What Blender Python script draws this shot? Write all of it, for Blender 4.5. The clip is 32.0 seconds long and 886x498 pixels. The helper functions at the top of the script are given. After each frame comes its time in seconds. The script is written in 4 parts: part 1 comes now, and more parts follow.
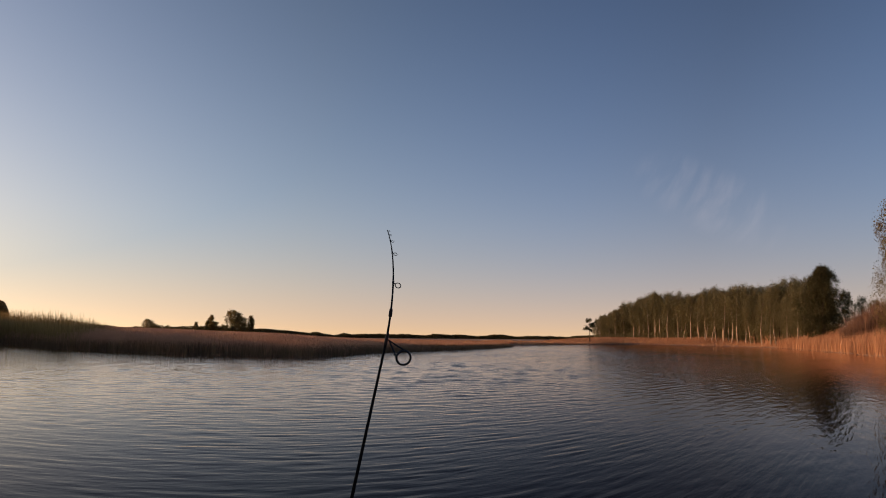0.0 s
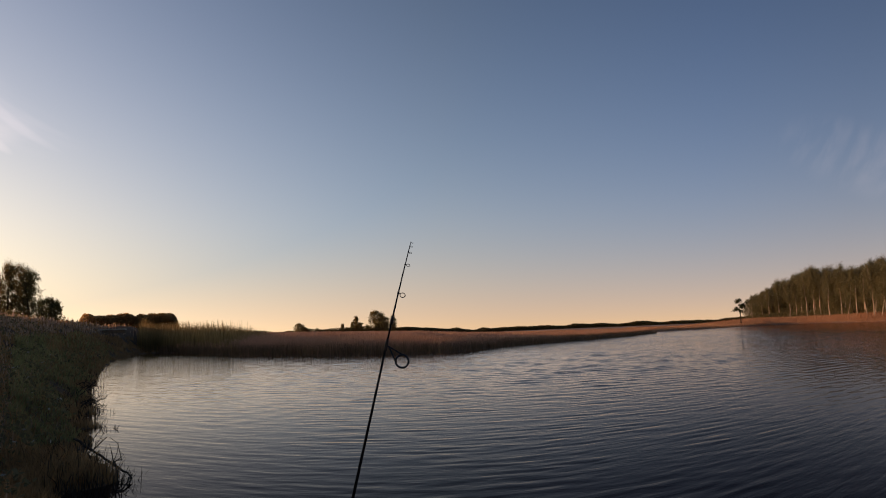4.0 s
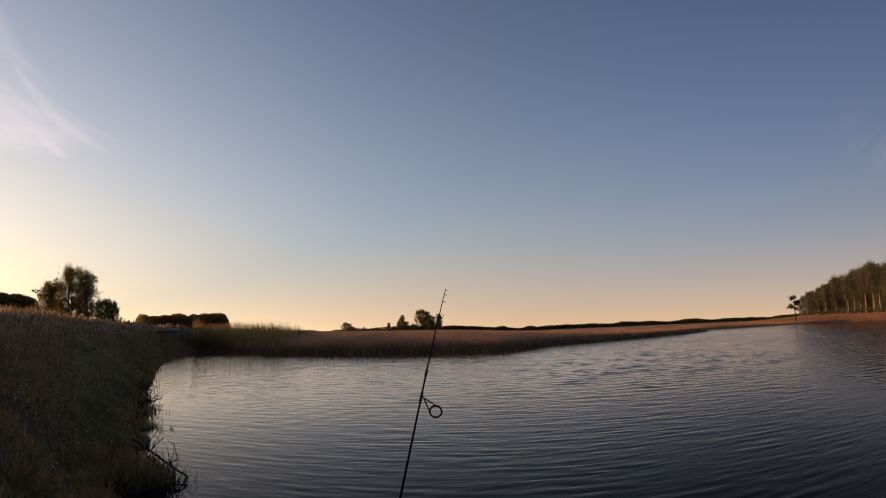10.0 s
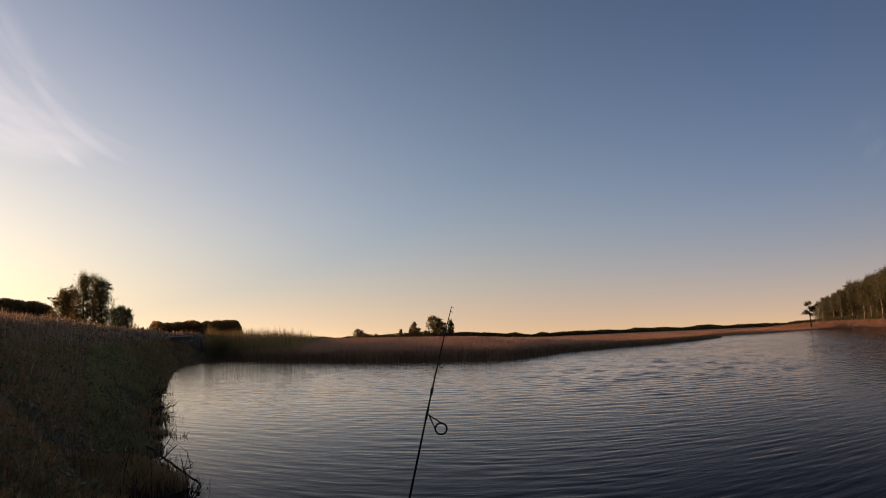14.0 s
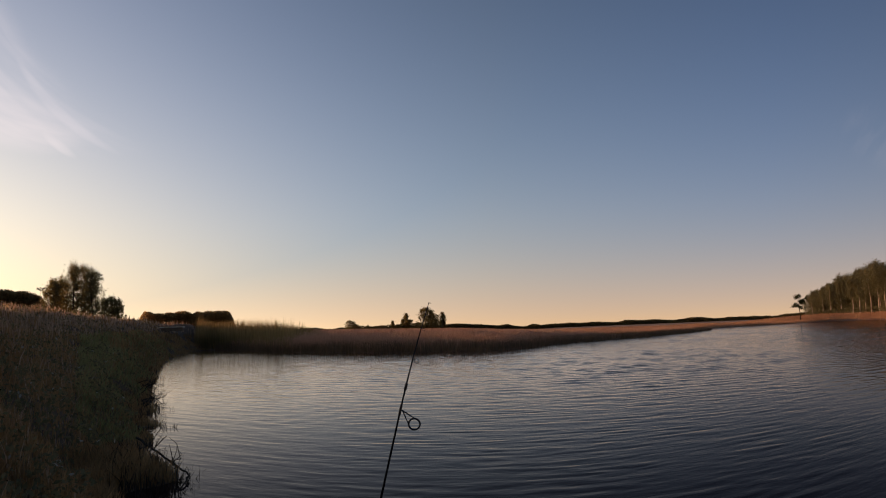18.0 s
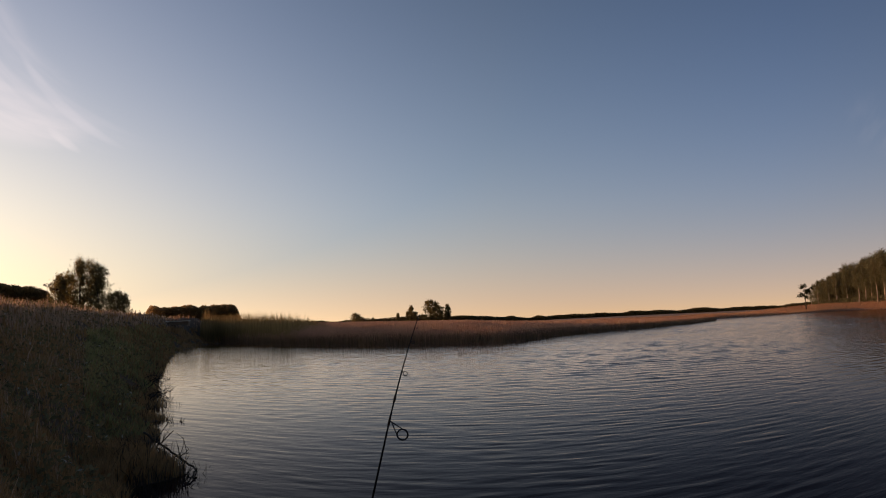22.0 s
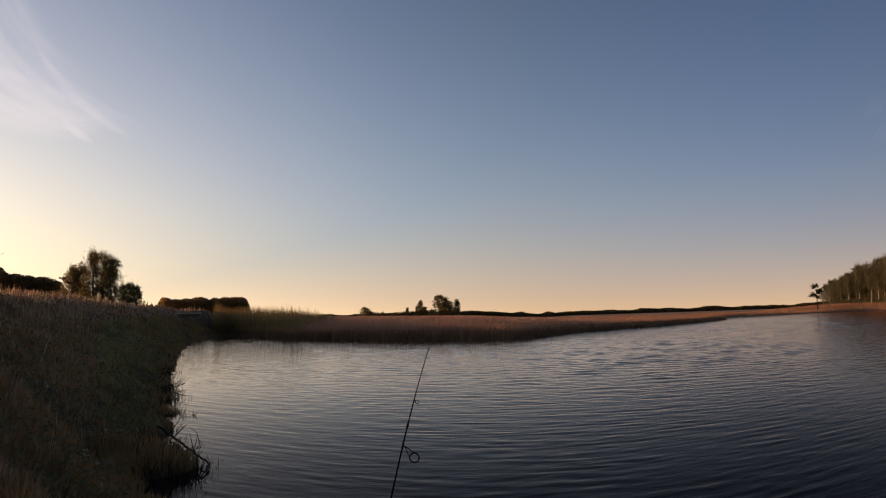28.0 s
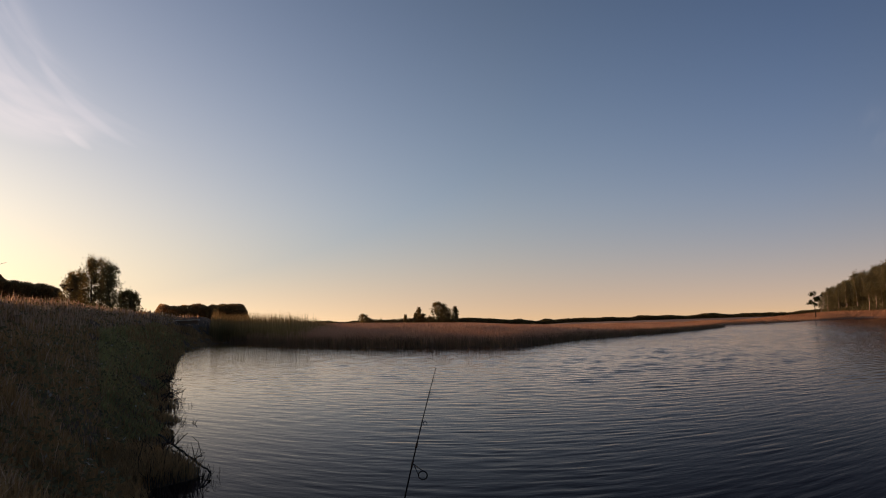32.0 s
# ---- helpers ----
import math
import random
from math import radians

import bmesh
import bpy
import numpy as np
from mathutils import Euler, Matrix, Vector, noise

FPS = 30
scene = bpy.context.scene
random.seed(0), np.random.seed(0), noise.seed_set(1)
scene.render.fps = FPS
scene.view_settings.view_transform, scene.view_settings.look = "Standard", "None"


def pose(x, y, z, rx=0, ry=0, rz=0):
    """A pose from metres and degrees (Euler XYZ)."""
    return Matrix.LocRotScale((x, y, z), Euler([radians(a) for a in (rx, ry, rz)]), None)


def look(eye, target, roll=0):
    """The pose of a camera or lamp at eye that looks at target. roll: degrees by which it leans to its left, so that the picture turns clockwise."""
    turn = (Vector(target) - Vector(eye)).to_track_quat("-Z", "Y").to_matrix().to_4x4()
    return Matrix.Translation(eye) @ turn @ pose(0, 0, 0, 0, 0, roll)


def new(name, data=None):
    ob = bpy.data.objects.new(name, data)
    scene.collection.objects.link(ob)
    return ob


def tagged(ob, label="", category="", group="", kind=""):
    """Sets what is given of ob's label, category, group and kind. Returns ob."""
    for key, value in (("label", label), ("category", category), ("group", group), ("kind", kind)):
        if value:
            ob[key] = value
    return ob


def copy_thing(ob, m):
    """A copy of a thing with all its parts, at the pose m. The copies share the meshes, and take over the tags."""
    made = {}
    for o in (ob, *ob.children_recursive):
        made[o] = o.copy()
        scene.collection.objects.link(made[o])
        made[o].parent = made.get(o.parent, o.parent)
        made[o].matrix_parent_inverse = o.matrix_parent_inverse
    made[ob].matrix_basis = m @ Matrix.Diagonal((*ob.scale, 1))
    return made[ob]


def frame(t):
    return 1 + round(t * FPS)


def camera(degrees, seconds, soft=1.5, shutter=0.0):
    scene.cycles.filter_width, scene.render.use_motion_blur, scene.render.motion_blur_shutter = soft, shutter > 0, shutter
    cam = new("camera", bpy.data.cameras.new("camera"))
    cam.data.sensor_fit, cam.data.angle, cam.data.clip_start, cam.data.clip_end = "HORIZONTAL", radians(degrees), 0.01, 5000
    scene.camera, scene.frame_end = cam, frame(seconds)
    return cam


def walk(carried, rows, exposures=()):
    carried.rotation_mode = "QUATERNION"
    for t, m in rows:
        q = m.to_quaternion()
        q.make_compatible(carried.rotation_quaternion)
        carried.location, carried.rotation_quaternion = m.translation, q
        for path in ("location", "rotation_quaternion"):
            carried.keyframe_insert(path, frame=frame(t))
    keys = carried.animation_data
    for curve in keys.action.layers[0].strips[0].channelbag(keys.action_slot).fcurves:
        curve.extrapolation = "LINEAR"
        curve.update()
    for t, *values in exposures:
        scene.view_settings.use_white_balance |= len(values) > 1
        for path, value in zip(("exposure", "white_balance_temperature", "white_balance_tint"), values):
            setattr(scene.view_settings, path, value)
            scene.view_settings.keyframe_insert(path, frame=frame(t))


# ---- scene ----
# The camera: seconds, x, y, z, tilt, lean, yaw.
cam = camera(64, 32.0, soft=1.0)
EXPOSURES = ((0, 0.26, 6500, 13), (2, 0.22, 6500, 13), (6, 0.14, 6500, 13), (13, 0.1, 6500, 13), (32, 0.07, 6500, 13))
PATH = (
    (0, -0.207, 0.233, 1.623, 96.92, 0.92, -15.01),
    (0.5, -0.209, 0.246, 1.628, 96.42, 1.17, -13.29),
    (1, -0.117, 0.270, 1.595, 96.07, 1.55, -10.89),
    (1.5, -0.123, 0.203, 1.631, 97.07, 0.33, -7.32),
    (2, -0.096, 0.124, 1.625, 97.10, -4.10, -4.03),
    (2.5, -0.050, 0.209, 1.630, 97.53, -5.33, -4.26),
    (3, -0.092, 0.202, 1.641, 97.79, -3.28, -6.44),
    (3.5, -0.040, 0.142, 1.629, 96.42, -1.98, -4.81),
    (5.5, -0.062, 0.107, 1.671, 97.02, -2.65, -2.91),
    (6, -0.021, 0.091, 1.658, 97.65, -2.76, -2.37),
    (6.5, -0.039, 0.074, 1.686, 97.19, -2.84, -2.17),
    (7, -0.058, 0.058, 1.711, 96.87, -2.91, -2.47),
    (7.5, -0.039, 0.042, 1.711, 96.88, -2.30, -2.22),
    (8, -0.022, 0.027, 1.711, 96.60, -2.06, -1.20),
    (8.5, -0.009, 0.005, 1.704, 97.20, -1.88, -0.95),
    (9, 0.004, -0.017, 1.697, 97.12, -1.84, -0.84),
    (9.5, -0.010, 0.007, 1.705, 97.02, -1.51, -0.32),
    (10, -0.024, 0.031, 1.711, 96.45, -2.15, -0.54),
    (10.5, -0.012, 0.032, 1.700, 96.78, -1.99, -0.97),
    (11, -0.001, 0.033, 1.688, 97.35, -1.69, -0.05),
    (11.5, 0.014, 0.014, 1.686, 97.19, -1.60, 0.08),
    (12, 0.029, -0.005, 1.682, 97.00, -1.57, 0.22),
    (12.5, 0.026, -0.006, 1.693, 97.06, -1.82, 0.14),
    (13, 0.024, -0.007, 1.702, 97.08, -1.89, -0.00),
    (13.5, 0.005, -0.003, 1.716, 96.97, -1.98, 0.52),
    (14, -0.013, 0.001, 1.729, 96.99, -2.21, 0.40),
    (14.5, 0.057, -0.004, 1.705, 96.68, -2.20, 0.82),
    (16.5, 0.033, -0.027, 1.705, 96.37, -2.15, 0.24),
    (17, 0.029, -0.011, 1.723, 96.37, -1.94, 0.74),
    (17.5, 0.021, -0.009, 1.729, 96.24, -2.00, 0.34),
    (18, 0.014, -0.007, 1.735, 96.30, -2.01, -0.20),
    (18.5, 0.024, -0.022, 1.734, 96.10, -2.30, 0.22),
    (19, 0.033, -0.037, 1.734, 95.92, -2.29, 0.07),
    (19.5, 0.012, -0.043, 1.762, 96.12, -2.19, 0.41),
    (20, -0.008, -0.050, 1.792, 96.15, -2.30, -0.13),
    (20.5, -0.009, -0.051, 1.790, 95.91, -2.58, -0.22),
    (21, -0.009, -0.052, 1.791, 96.08, -2.44, -0.05),
    (21.5, 0.018, -0.058, 1.780, 95.96, -2.21, -0.10),
    (22, 0.045, -0.065, 1.770, 95.67, -2.38, 0.20),
    (22.5, 0.013, -0.077, 1.783, 96.73, -2.50, 0.17),
    (23, -0.018, -0.089, 1.798, 96.65, -2.77, -0.30),
    (23.5, -0.011, -0.081, 1.794, 96.61, -2.67, -0.10),
    (24, -0.003, -0.073, 1.794, 96.35, -2.35, -0.21),
    (24.5, 0.018, -0.082, 1.791, 96.11, -2.07, -0.01),
    (25, 0.039, -0.091, 1.791, 96.03, -2.14, 0.52),
    (25.5, 0.042, -0.128, 1.802, 95.62, -2.19, 0.17),
    (27.5, 0.046, -0.172, 1.820, 95.21, -1.44, 0.96),
    (28, 0.050, -0.214, 1.843, 95.29, -1.64, 1.03),
    (28.5, 0.039, -0.178, 1.828, 95.48, -1.85, 0.50),
    (29, 0.027, -0.146, 1.819, 95.69, -1.69, 0.64),
    (29.5, 0.032, -0.144, 1.822, 95.48, -1.69, 0.80),
    (30, 0.038, -0.145, 1.830, 95.25, -2.30, 0.85),
    (30.5, 0.025, -0.171, 1.851, 95.00, -2.39, 0.95),
    (31, 0.013, -0.199, 1.878, 95.10, -2.34, 0.17),
    (31.5, 0.025, -0.265, 1.879, 95.69, -1.86, 0.46),
    (32, 0.038, -0.334, 1.886, 95.83, -1.55, 0.88),
)
walk(cam, [(t, pose(x, y, z, 0, 0, yaw) @ pose(0, 0, 0, tilt) @ pose(0, 0, 0, 0, 0, lean)) for t, x, y, z, tilt, lean, yaw in PATH], EXPOSURES)

# ---- light ----
SUN_AZ, SUN_EL = -75.0, 5.0
world = bpy.data.worlds.new("sky")
scene.world = world
world.use_nodes = True
wn, wl = world.node_tree.nodes, world.node_tree.links
wn.clear()


def wnode(kind, **values):
    n = wn.new(kind)
    for key, value in values.items():
        n.inputs[key].default_value = value
    return n


sky = wn.new("ShaderNodeTexSky")
sky.sky_type = "NISHITA"
sky.sun_disc = False
sky.sun_elevation, sky.sun_rotation = radians(SUN_EL), radians(SUN_AZ)
sky.altitude, sky.air_density, sky.dust_density, sky.ozone_density = 100, 1.0, 0.7, 2.0
# thin cirrus: soft streaks in two parts of the sky
where = wn.new("ShaderNodeTexCoord")


def heading(az, el):
    a, e = radians(az), radians(el)
    return Vector((math.sin(a) * math.cos(e), math.cos(a) * math.cos(e), math.sin(e)))


def along_sky(vector, source):
    n = wn.new("ShaderNodeVectorMath")
    n.operation = "DOT_PRODUCT"
    n.inputs[1].default_value = vector
    wl.new(source, n.inputs[0])
    return n.outputs["Value"]


def wmath(operation, a, b):
    n = wn.new("ShaderNodeMath")
    n.operation = operation
    for i, v in enumerate((a, b)):
        if isinstance(v, (int, float)):
            n.inputs[i].default_value = v
        else:
            wl.new(v, n.inputs[i])
    return n.outputs[0]


def cirrus(az, el, turn, length, width, grain, low, high, amount):
    """A streaky veil round one heading, length by width (radians), turned from the level."""
    ahead = heading(az, el)
    right = ahead.cross(Vector((0, 0, 1))).normalized()
    up = right.cross(ahead)
    c, q = math.cos(radians(turn)), math.sin(radians(turn))
    offset = wn.new("ShaderNodeVectorMath")
    offset.operation = "SUBTRACT"
    offset.inputs[1].default_value = ahead
    wl.new(where.outputs["Generated"], offset.inputs[0])
    s = along_sky(right * c + up * q, offset.outputs[0])
    t = along_sky(up * c - right * q, offset.outputs[0])
    depth = along_sky(ahead, offset.outputs[0])
    t = wmath("ADD", t, wmath("MULTIPLY", wmath("MULTIPLY", s, s), -2.2))
    put = wn.new("ShaderNodeCombineXYZ")
    wl.new(wmath("MULTIPLY", s, grain[0]), put.inputs[0])
    wl.new(wmath("MULTIPLY", t, grain[1]), put.inputs[1])
    put.inputs[2].default_value = az
    tex = wnode("ShaderNodeTexNoise", Scale=1.0, Detail=6.0, Roughness=0.5, Distortion=0.35)
    wl.new(put.outputs[0], tex.inputs["Vector"])
    edge = wn.new("ShaderNodeMapRange")
    edge.interpolation_type = "SMOOTHSTEP"
    edge.inputs["From Min"].default_value, edge.inputs["From Max"].default_value = low, high
    wl.new(tex.outputs["Fac"], edge.inputs["Value"])
    s1, t1, d1 = wmath("DIVIDE", s, length), wmath("DIVIDE", t, width), wmath("DIVIDE", depth, 0.5)
    far = wmath("ADD", wmath("ADD", wmath("MULTIPLY", s1, s1), wmath("MULTIPLY", t1, t1)), wmath("MULTIPLY", d1, d1))
    fade = wn.new("ShaderNodeMapRange")
    fade.interpolation_type = "SMOOTHSTEP"
    fade.inputs["From Min"].default_value, fade.inputs["From Max"].default_value = 1.0, 0.0
    fade.inputs["To Min"].default_value, fade.inputs["To Max"].default_value = 0.0, amount
    wl.new(far, fade.inputs["Value"])
    return wmath("MULTIPLY", edge.outputs[0], fade.outputs[0])


# warm haze low over the horizon, stronger towards the sun
rise = along_sky((0, 0, 1), where.outputs["Generated"])
side = along_sky(heading(SUN_AZ, SUN_EL), where.outputs["Generated"])
sunward = wmath("MAXIMUM", side, 0.0)
haze_gain = wmath("ADD", 0.92, wmath("MULTIPLY", wmath("POWER", sunward, 2.0), 2.3))
height = wmath("MAXIMUM", rise, 0.0)
low_haze = wmath("MULTIPLY", wmath("POWER", 2.718, wmath("MULTIPLY", height, -17.0)), 0.86)
broad_haze = wmath("MULTIPLY", wmath("POWER", 2.718, wmath("MULTIPLY", height, -5.0)), wmath("MINIMUM", wmath("MULTIPLY", wmath("POWER", sunward, 2.0), 1.25), 0.9))
haze_amount = wmath("MAXIMUM", low_haze, broad_haze)
haze = wn.new("ShaderNodeVectorMath")
haze.operation = "SCALE"
glow, paler = wn.new("ShaderNodeVectorMath"), wn.new("ShaderNodeVectorMath")
glow.operation, paler.operation = "SCALE", "ADD"
glow.inputs[0].default_value = (0.5, 1.1, 0.46)
wl.new(wmath("POWER", sunward, 2.0), glow.inputs["Scale"])
wl.new(glow.outputs[0], paler.inputs[0])
paler.inputs[1].default_value = (5.4, 3.50, 1.77)
wl.new(paler.outputs[0], haze.inputs[0])
wl.new(haze_gain, haze.inputs["Scale"])
clear = wn.new("ShaderNodeVectorMath")
clear.operation = "MULTIPLY"
away = wmath("MINIMUM", wmath("MAXIMUM", wmath("SUBTRACT", 0.2, side), 0.0), 0.36)


def bluer(base, shift):
    """A tint that turns bluer away from the sun."""
    scaled, total = wn.new("ShaderNodeVectorMath"), wn.new("ShaderNodeVectorMath")
    scaled.operation, total.operation = "SCALE", "ADD"
    scaled.inputs[0].default_value = shift
    wl.new(away, scaled.inputs["Scale"])
    wl.new(scaled.outputs[0], total.inputs[0])
    total.inputs[1].default_value = base
    return total.outputs[0]


wl.new(bluer((0.97, 0.955, 1.10), (-0.36, 0.0, 0.60)), clear.inputs[1])
dimmed = wn.new("ShaderNodeVectorMath")
dimmed.operation = "SCALE"
wl.new(sky.outputs[0], dimmed.inputs[0])
deepen = wmath("SUBTRACT", 1.0, wmath("MULTIPLY", wmath("MAXIMUM", wmath("SUBTRACT", wmath("MINIMUM", rise, 0.6), 0.15), 0.0), 0.82))
wl.new(wmath("MULTIPLY", deepen, wmath("ADD", wmath("ADD", 0.79, wmath("MULTIPLY", wmath("MAXIMUM", side, -0.32), 0.88)), wmath("MULTIPLY", wmath("MAXIMUM", wmath("SUBTRACT", -0.34, side), 0.0), 0.5))), dimmed.inputs["Scale"])
wl.new(dimmed.outputs[0], clear.inputs[0])
pale = wn.new("ShaderNodeVectorMath")
pale.operation = "SCALE"
wl.new(bluer((2.2, 2.5, 3.05), (-0.5, -0.02, 1.1)), pale.inputs[0])
wl.new(wmath("ADD", 1.06, wmath("MULTIPLY", side, 0.3)), pale.inputs["Scale"])
paled = wn.new("ShaderNodeMix")
paled.data_type = "RGBA"
wl.new(wmath("MULTIPLY", wmath("POWER", 2.718, wmath("MULTIPLY", wmath("MAXIMUM", rise, 0.0), -4.5)), 0.75), paled.inputs["Factor"])
wl.new(clear.outputs[0], paled.inputs[6])
wl.new(pale.outputs[0], paled.inputs[7])
hazy = wn.new("ShaderNodeMix")
hazy.data_type = "RGBA"
wl.new(haze_amount, hazy.inputs["Factor"])
wl.new(paled.outputs[2], hazy.inputs[6])
wl.new(haze.outputs[0], hazy.inputs[7])
colour = hazy.outputs[2]
for veil, tint in ((cirrus(-33.5, 19.5, -52, 0.20, 0.060, (7, 34), 0.32, 0.80, 0.33), (5.4, 4.9, 5.0, 1)),
                   (cirrus(-33.0, 15.6, -24, 0.12, 0.040, (8, 40), 0.20, 0.70, 0.50), (5.8, 5.2, 5.1, 1)),
                   (cirrus(-28.4, 15.9, -42, 0.085, 0.008, (9, 30), 0.10, 0.62, 0.30), (5.6, 5.1, 5.2, 1)),
                   (cirrus(-28.6, 13.8, -38, 0.026, 0.007, (12, 30), 0.10, 0.6, 0.34), (6.0, 5.4, 5.3, 1)),
                   (cirrus(36, 10.5, 62, 0.05, 0.13, (14, 42), 0.40, 0.75, 0.13), (3.4, 3.1, 3.3, 1))):
    mix = wn.new("ShaderNodeMix")
    mix.data_type = "RGBA"
    wl.new(veil, mix.inputs["Factor"])
    wl.new(colour, mix.inputs[6])
    mix.inputs[7].default_value = tint
    colour = mix.outputs[2]
background = wnode("ShaderNodeBackground", Strength=0.15)
wl.new(colour, background.inputs["Color"])
wl.new(background.outputs[0], wn.new("ShaderNodeOutputWorld").inputs["Surface"])

sun = bpy.data.lights.new("sun", "SUN")
sun.energy, sun.angle, sun.color = 3.8, radians(0.6), (1.0, 0.52, 0.26)
new("sun", sun).matrix_world = look(heading(SUN_AZ, SUN_EL) * 100, (0, 0, 0))

# ---- materials ----


def material(name, dark, light, scale=3.0, rough=0.85, bump=0.0, bump_scale=30.0, island=False, through_light=0.0, spec=0.08, stretch=(1, 1, 1), metal=0.0):
    """Two tones mixed by noise at two scales, or piece by piece, with fine relief."""
    m = bpy.data.materials.new(name)
    m.use_nodes = True
    n, l = m.node_tree.nodes, m.node_tree.links
    b = n["Principled BSDF"]
    b.inputs["Roughness"].default_value, b.inputs["Specular IOR Level"].default_value, b.inputs["Metallic"].default_value = rough, spec, metal
    where_on = n.new("ShaderNodeTexCoord")
    mapping = n.new("ShaderNodeMapping")
    mapping.inputs["Scale"].default_value = stretch
    l.new(where_on.outputs["Object"], mapping.inputs["Vector"])
    large, small = n.new("ShaderNodeTexNoise"), n.new("ShaderNodeTexNoise")
    large.inputs["Scale"].default_value, large.inputs["Detail"].default_value = scale, 3
    small.inputs["Scale"].default_value, small.inputs["Detail"].default_value = scale * 11, 4
    add = n.new("ShaderNodeMath")
    add.operation = "MULTIPLY_ADD"
    add.inputs[1].default_value = 0.5
    for t in (large, small):
        l.new(mapping.outputs[0], t.inputs["Vector"])
    l.new(small.outputs["Fac"], add.inputs[0])
    half = n.new("ShaderNodeMath")
    half.operation = "MULTIPLY"
    half.inputs[1].default_value = 0.5
    if island:
        piece = n.new("ShaderNodeNewGeometry")
        l.new(piece.outputs["Random Per Island"], add.inputs[0])
    l.new(large.outputs["Fac"], half.inputs[0])
    l.new(half.outputs[0], add.inputs[2])
    spread = n.new("ShaderNodeMapRange")
    spread.inputs["From Min"].default_value, spread.inputs["From Max"].default_value = (0.15, 0.85) if island else (0.3, 0.7)
    l.new(add.outputs[0], spread.inputs["Value"])
    mix = n.new("ShaderNodeMix")
    mix.data_type = "RGBA"
    mix.inputs[6].default_value, mix.inputs[7].default_value = (*dark, 1), (*light, 1)
    l.new(spread.outputs[0], mix.inputs["Factor"])
    l.new(mix.outputs[2], b.inputs["Base Color"])
    if bump:
        relief, grain = n.new("ShaderNodeBump"), n.new("ShaderNodeTexNoise")
        grain.inputs["Scale"].default_value, grain.inputs["Detail"].default_value = bump_scale, 4
        relief.inputs["Strength"].default_value, relief.inputs["Distance"].default_value = bump, 0.05
        l.new(mapping.outputs[0], grain.inputs["Vector"])
        l.new(grain.outputs["Fac"], relief.inputs["Height"])
        l.new(relief.outputs[0], b.inputs["Normal"])
    if through_light:
        glow, blend = n.new("ShaderNodeBsdfTranslucent"), n.new("ShaderNodeMixShader")
        blend.inputs[0].default_value = through_light
        l.new(mix.outputs[2], glow.inputs["Color"])
        l.new(b.outputs[0], blend.inputs[1])
        l.new(glow.outputs[0], blend.inputs[2])
        l.new(blend.outputs[0], n["Material Output"].inputs["Surface"])
    return m


SOIL = material("bank_soil", (0.10, 0.070, 0.045), (0.22, 0.155, 0.10), 0.6, bump=0.6, bump_scale=9)
MARSH = material("dry_marsh", (0.22, 0.14, 0.09), (0.40, 0.27, 0.18), 0.05, bump=0.8, bump_scale=2)
MUD = material("lake_mud", (0.02, 0.018, 0.014), (0.04, 0.035, 0.026), 0.5)
GRASS = material("bank_grass", (0.215, 0.130, 0.056), (0.49, 0.30, 0.132), 0.4, island=True, through_light=0.35)
FRESH = material("fresh_grass", (0.19, 0.190, 0.070), (0.42, 0.38, 0.16), 0.4, island=True, through_light=0.45)
WEED = material("weed_leaf", (0.11, 0.100, 0.048), (0.27, 0.22, 0.11), 0.6, island=True, through_light=0.4)
PALE = material("pale_leaf", (0.30, 0.26, 0.19), (0.55, 0.50, 0.40), 2.0, island=True)
STRAW = material("dry_grass", (0.30, 0.20, 0.125), (0.60, 0.42, 0.28), 0.5, island=True, through_light=0.48)
REED = material("dry_reed", (0.335, 0.185, 0.118), (0.62, 0.375, 0.245), 0.08, island=True, through_light=0.35)
GREEN_REED = material("green_reed", (0.165, 0.120, 0.050), (0.37, 0.262, 0.112), 0.15, island=True, through_light=0.55)
# darker than the reeds, so that their shaded foot is put into colour
SHADE_SEDGE = material("shade_sedge", (0.15, 0.095, 0.052), (0.33, 0.215, 0.120), 0.15, island=True, through_light=0.15)
RUSSET_REED = material("russet_reed", (0.30, 0.155, 0.085), (0.60, 0.345, 0.20), 0.05, island=True, through_light=0.2)
LEAF = material("birch_leaf", (0.13, 0.105, 0.042), (0.28, 0.215, 0.09), 0.15, island=True, through_light=0.6)
THICKET_LEAF = material("thicket_leaf", (0.21, 0.145, 0.066), (0.45, 0.305, 0.142), 0.12, island=True, through_light=0.85)
WOOD_LEAF = material("wood_leaf", (0.115, 0.112, 0.060), (0.25, 0.222, 0.122), 0.1, island=True, through_light=0.5)
DARK_LEAF = material("dark_leaf", (0.065, 0.056, 0.022), (0.15, 0.115, 0.050), 0.15, island=True, through_light=0.45)
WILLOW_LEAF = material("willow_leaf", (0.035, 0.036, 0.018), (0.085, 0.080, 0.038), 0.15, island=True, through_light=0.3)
NEEDLE = material("pine_needle", (0.020, 0.026, 0.010), (0.050, 0.050, 0.018), 0.2, island=True, through_light=0.1)
SCRUB = material("bare_scrub", (0.115, 0.070, 0.050), (0.23, 0.140, 0.098), 0.15, island=True, through_light=0.15)
BARK = material("dark_bark", (0.035, 0.026, 0.018), (0.10, 0.075, 0.055), 2.0, bump=0.6, stretch=(4, 4, 1))
BIRCH_BARK = material("birch_bark", (0.24, 0.17, 0.12), (0.62, 0.52, 0.42), 0.9, bump=0.3, stretch=(2, 2, 1))
TWIG = material("wet_twig", (0.018, 0.013, 0.010), (0.05, 0.038, 0.028), 4.0, bump=0.5, bump_scale=60)
BLANK = material("rod_blank", (0.005, 0.0045, 0.0045), (0.014, 0.012, 0.012), 60, rough=0.5, spec=0.03)
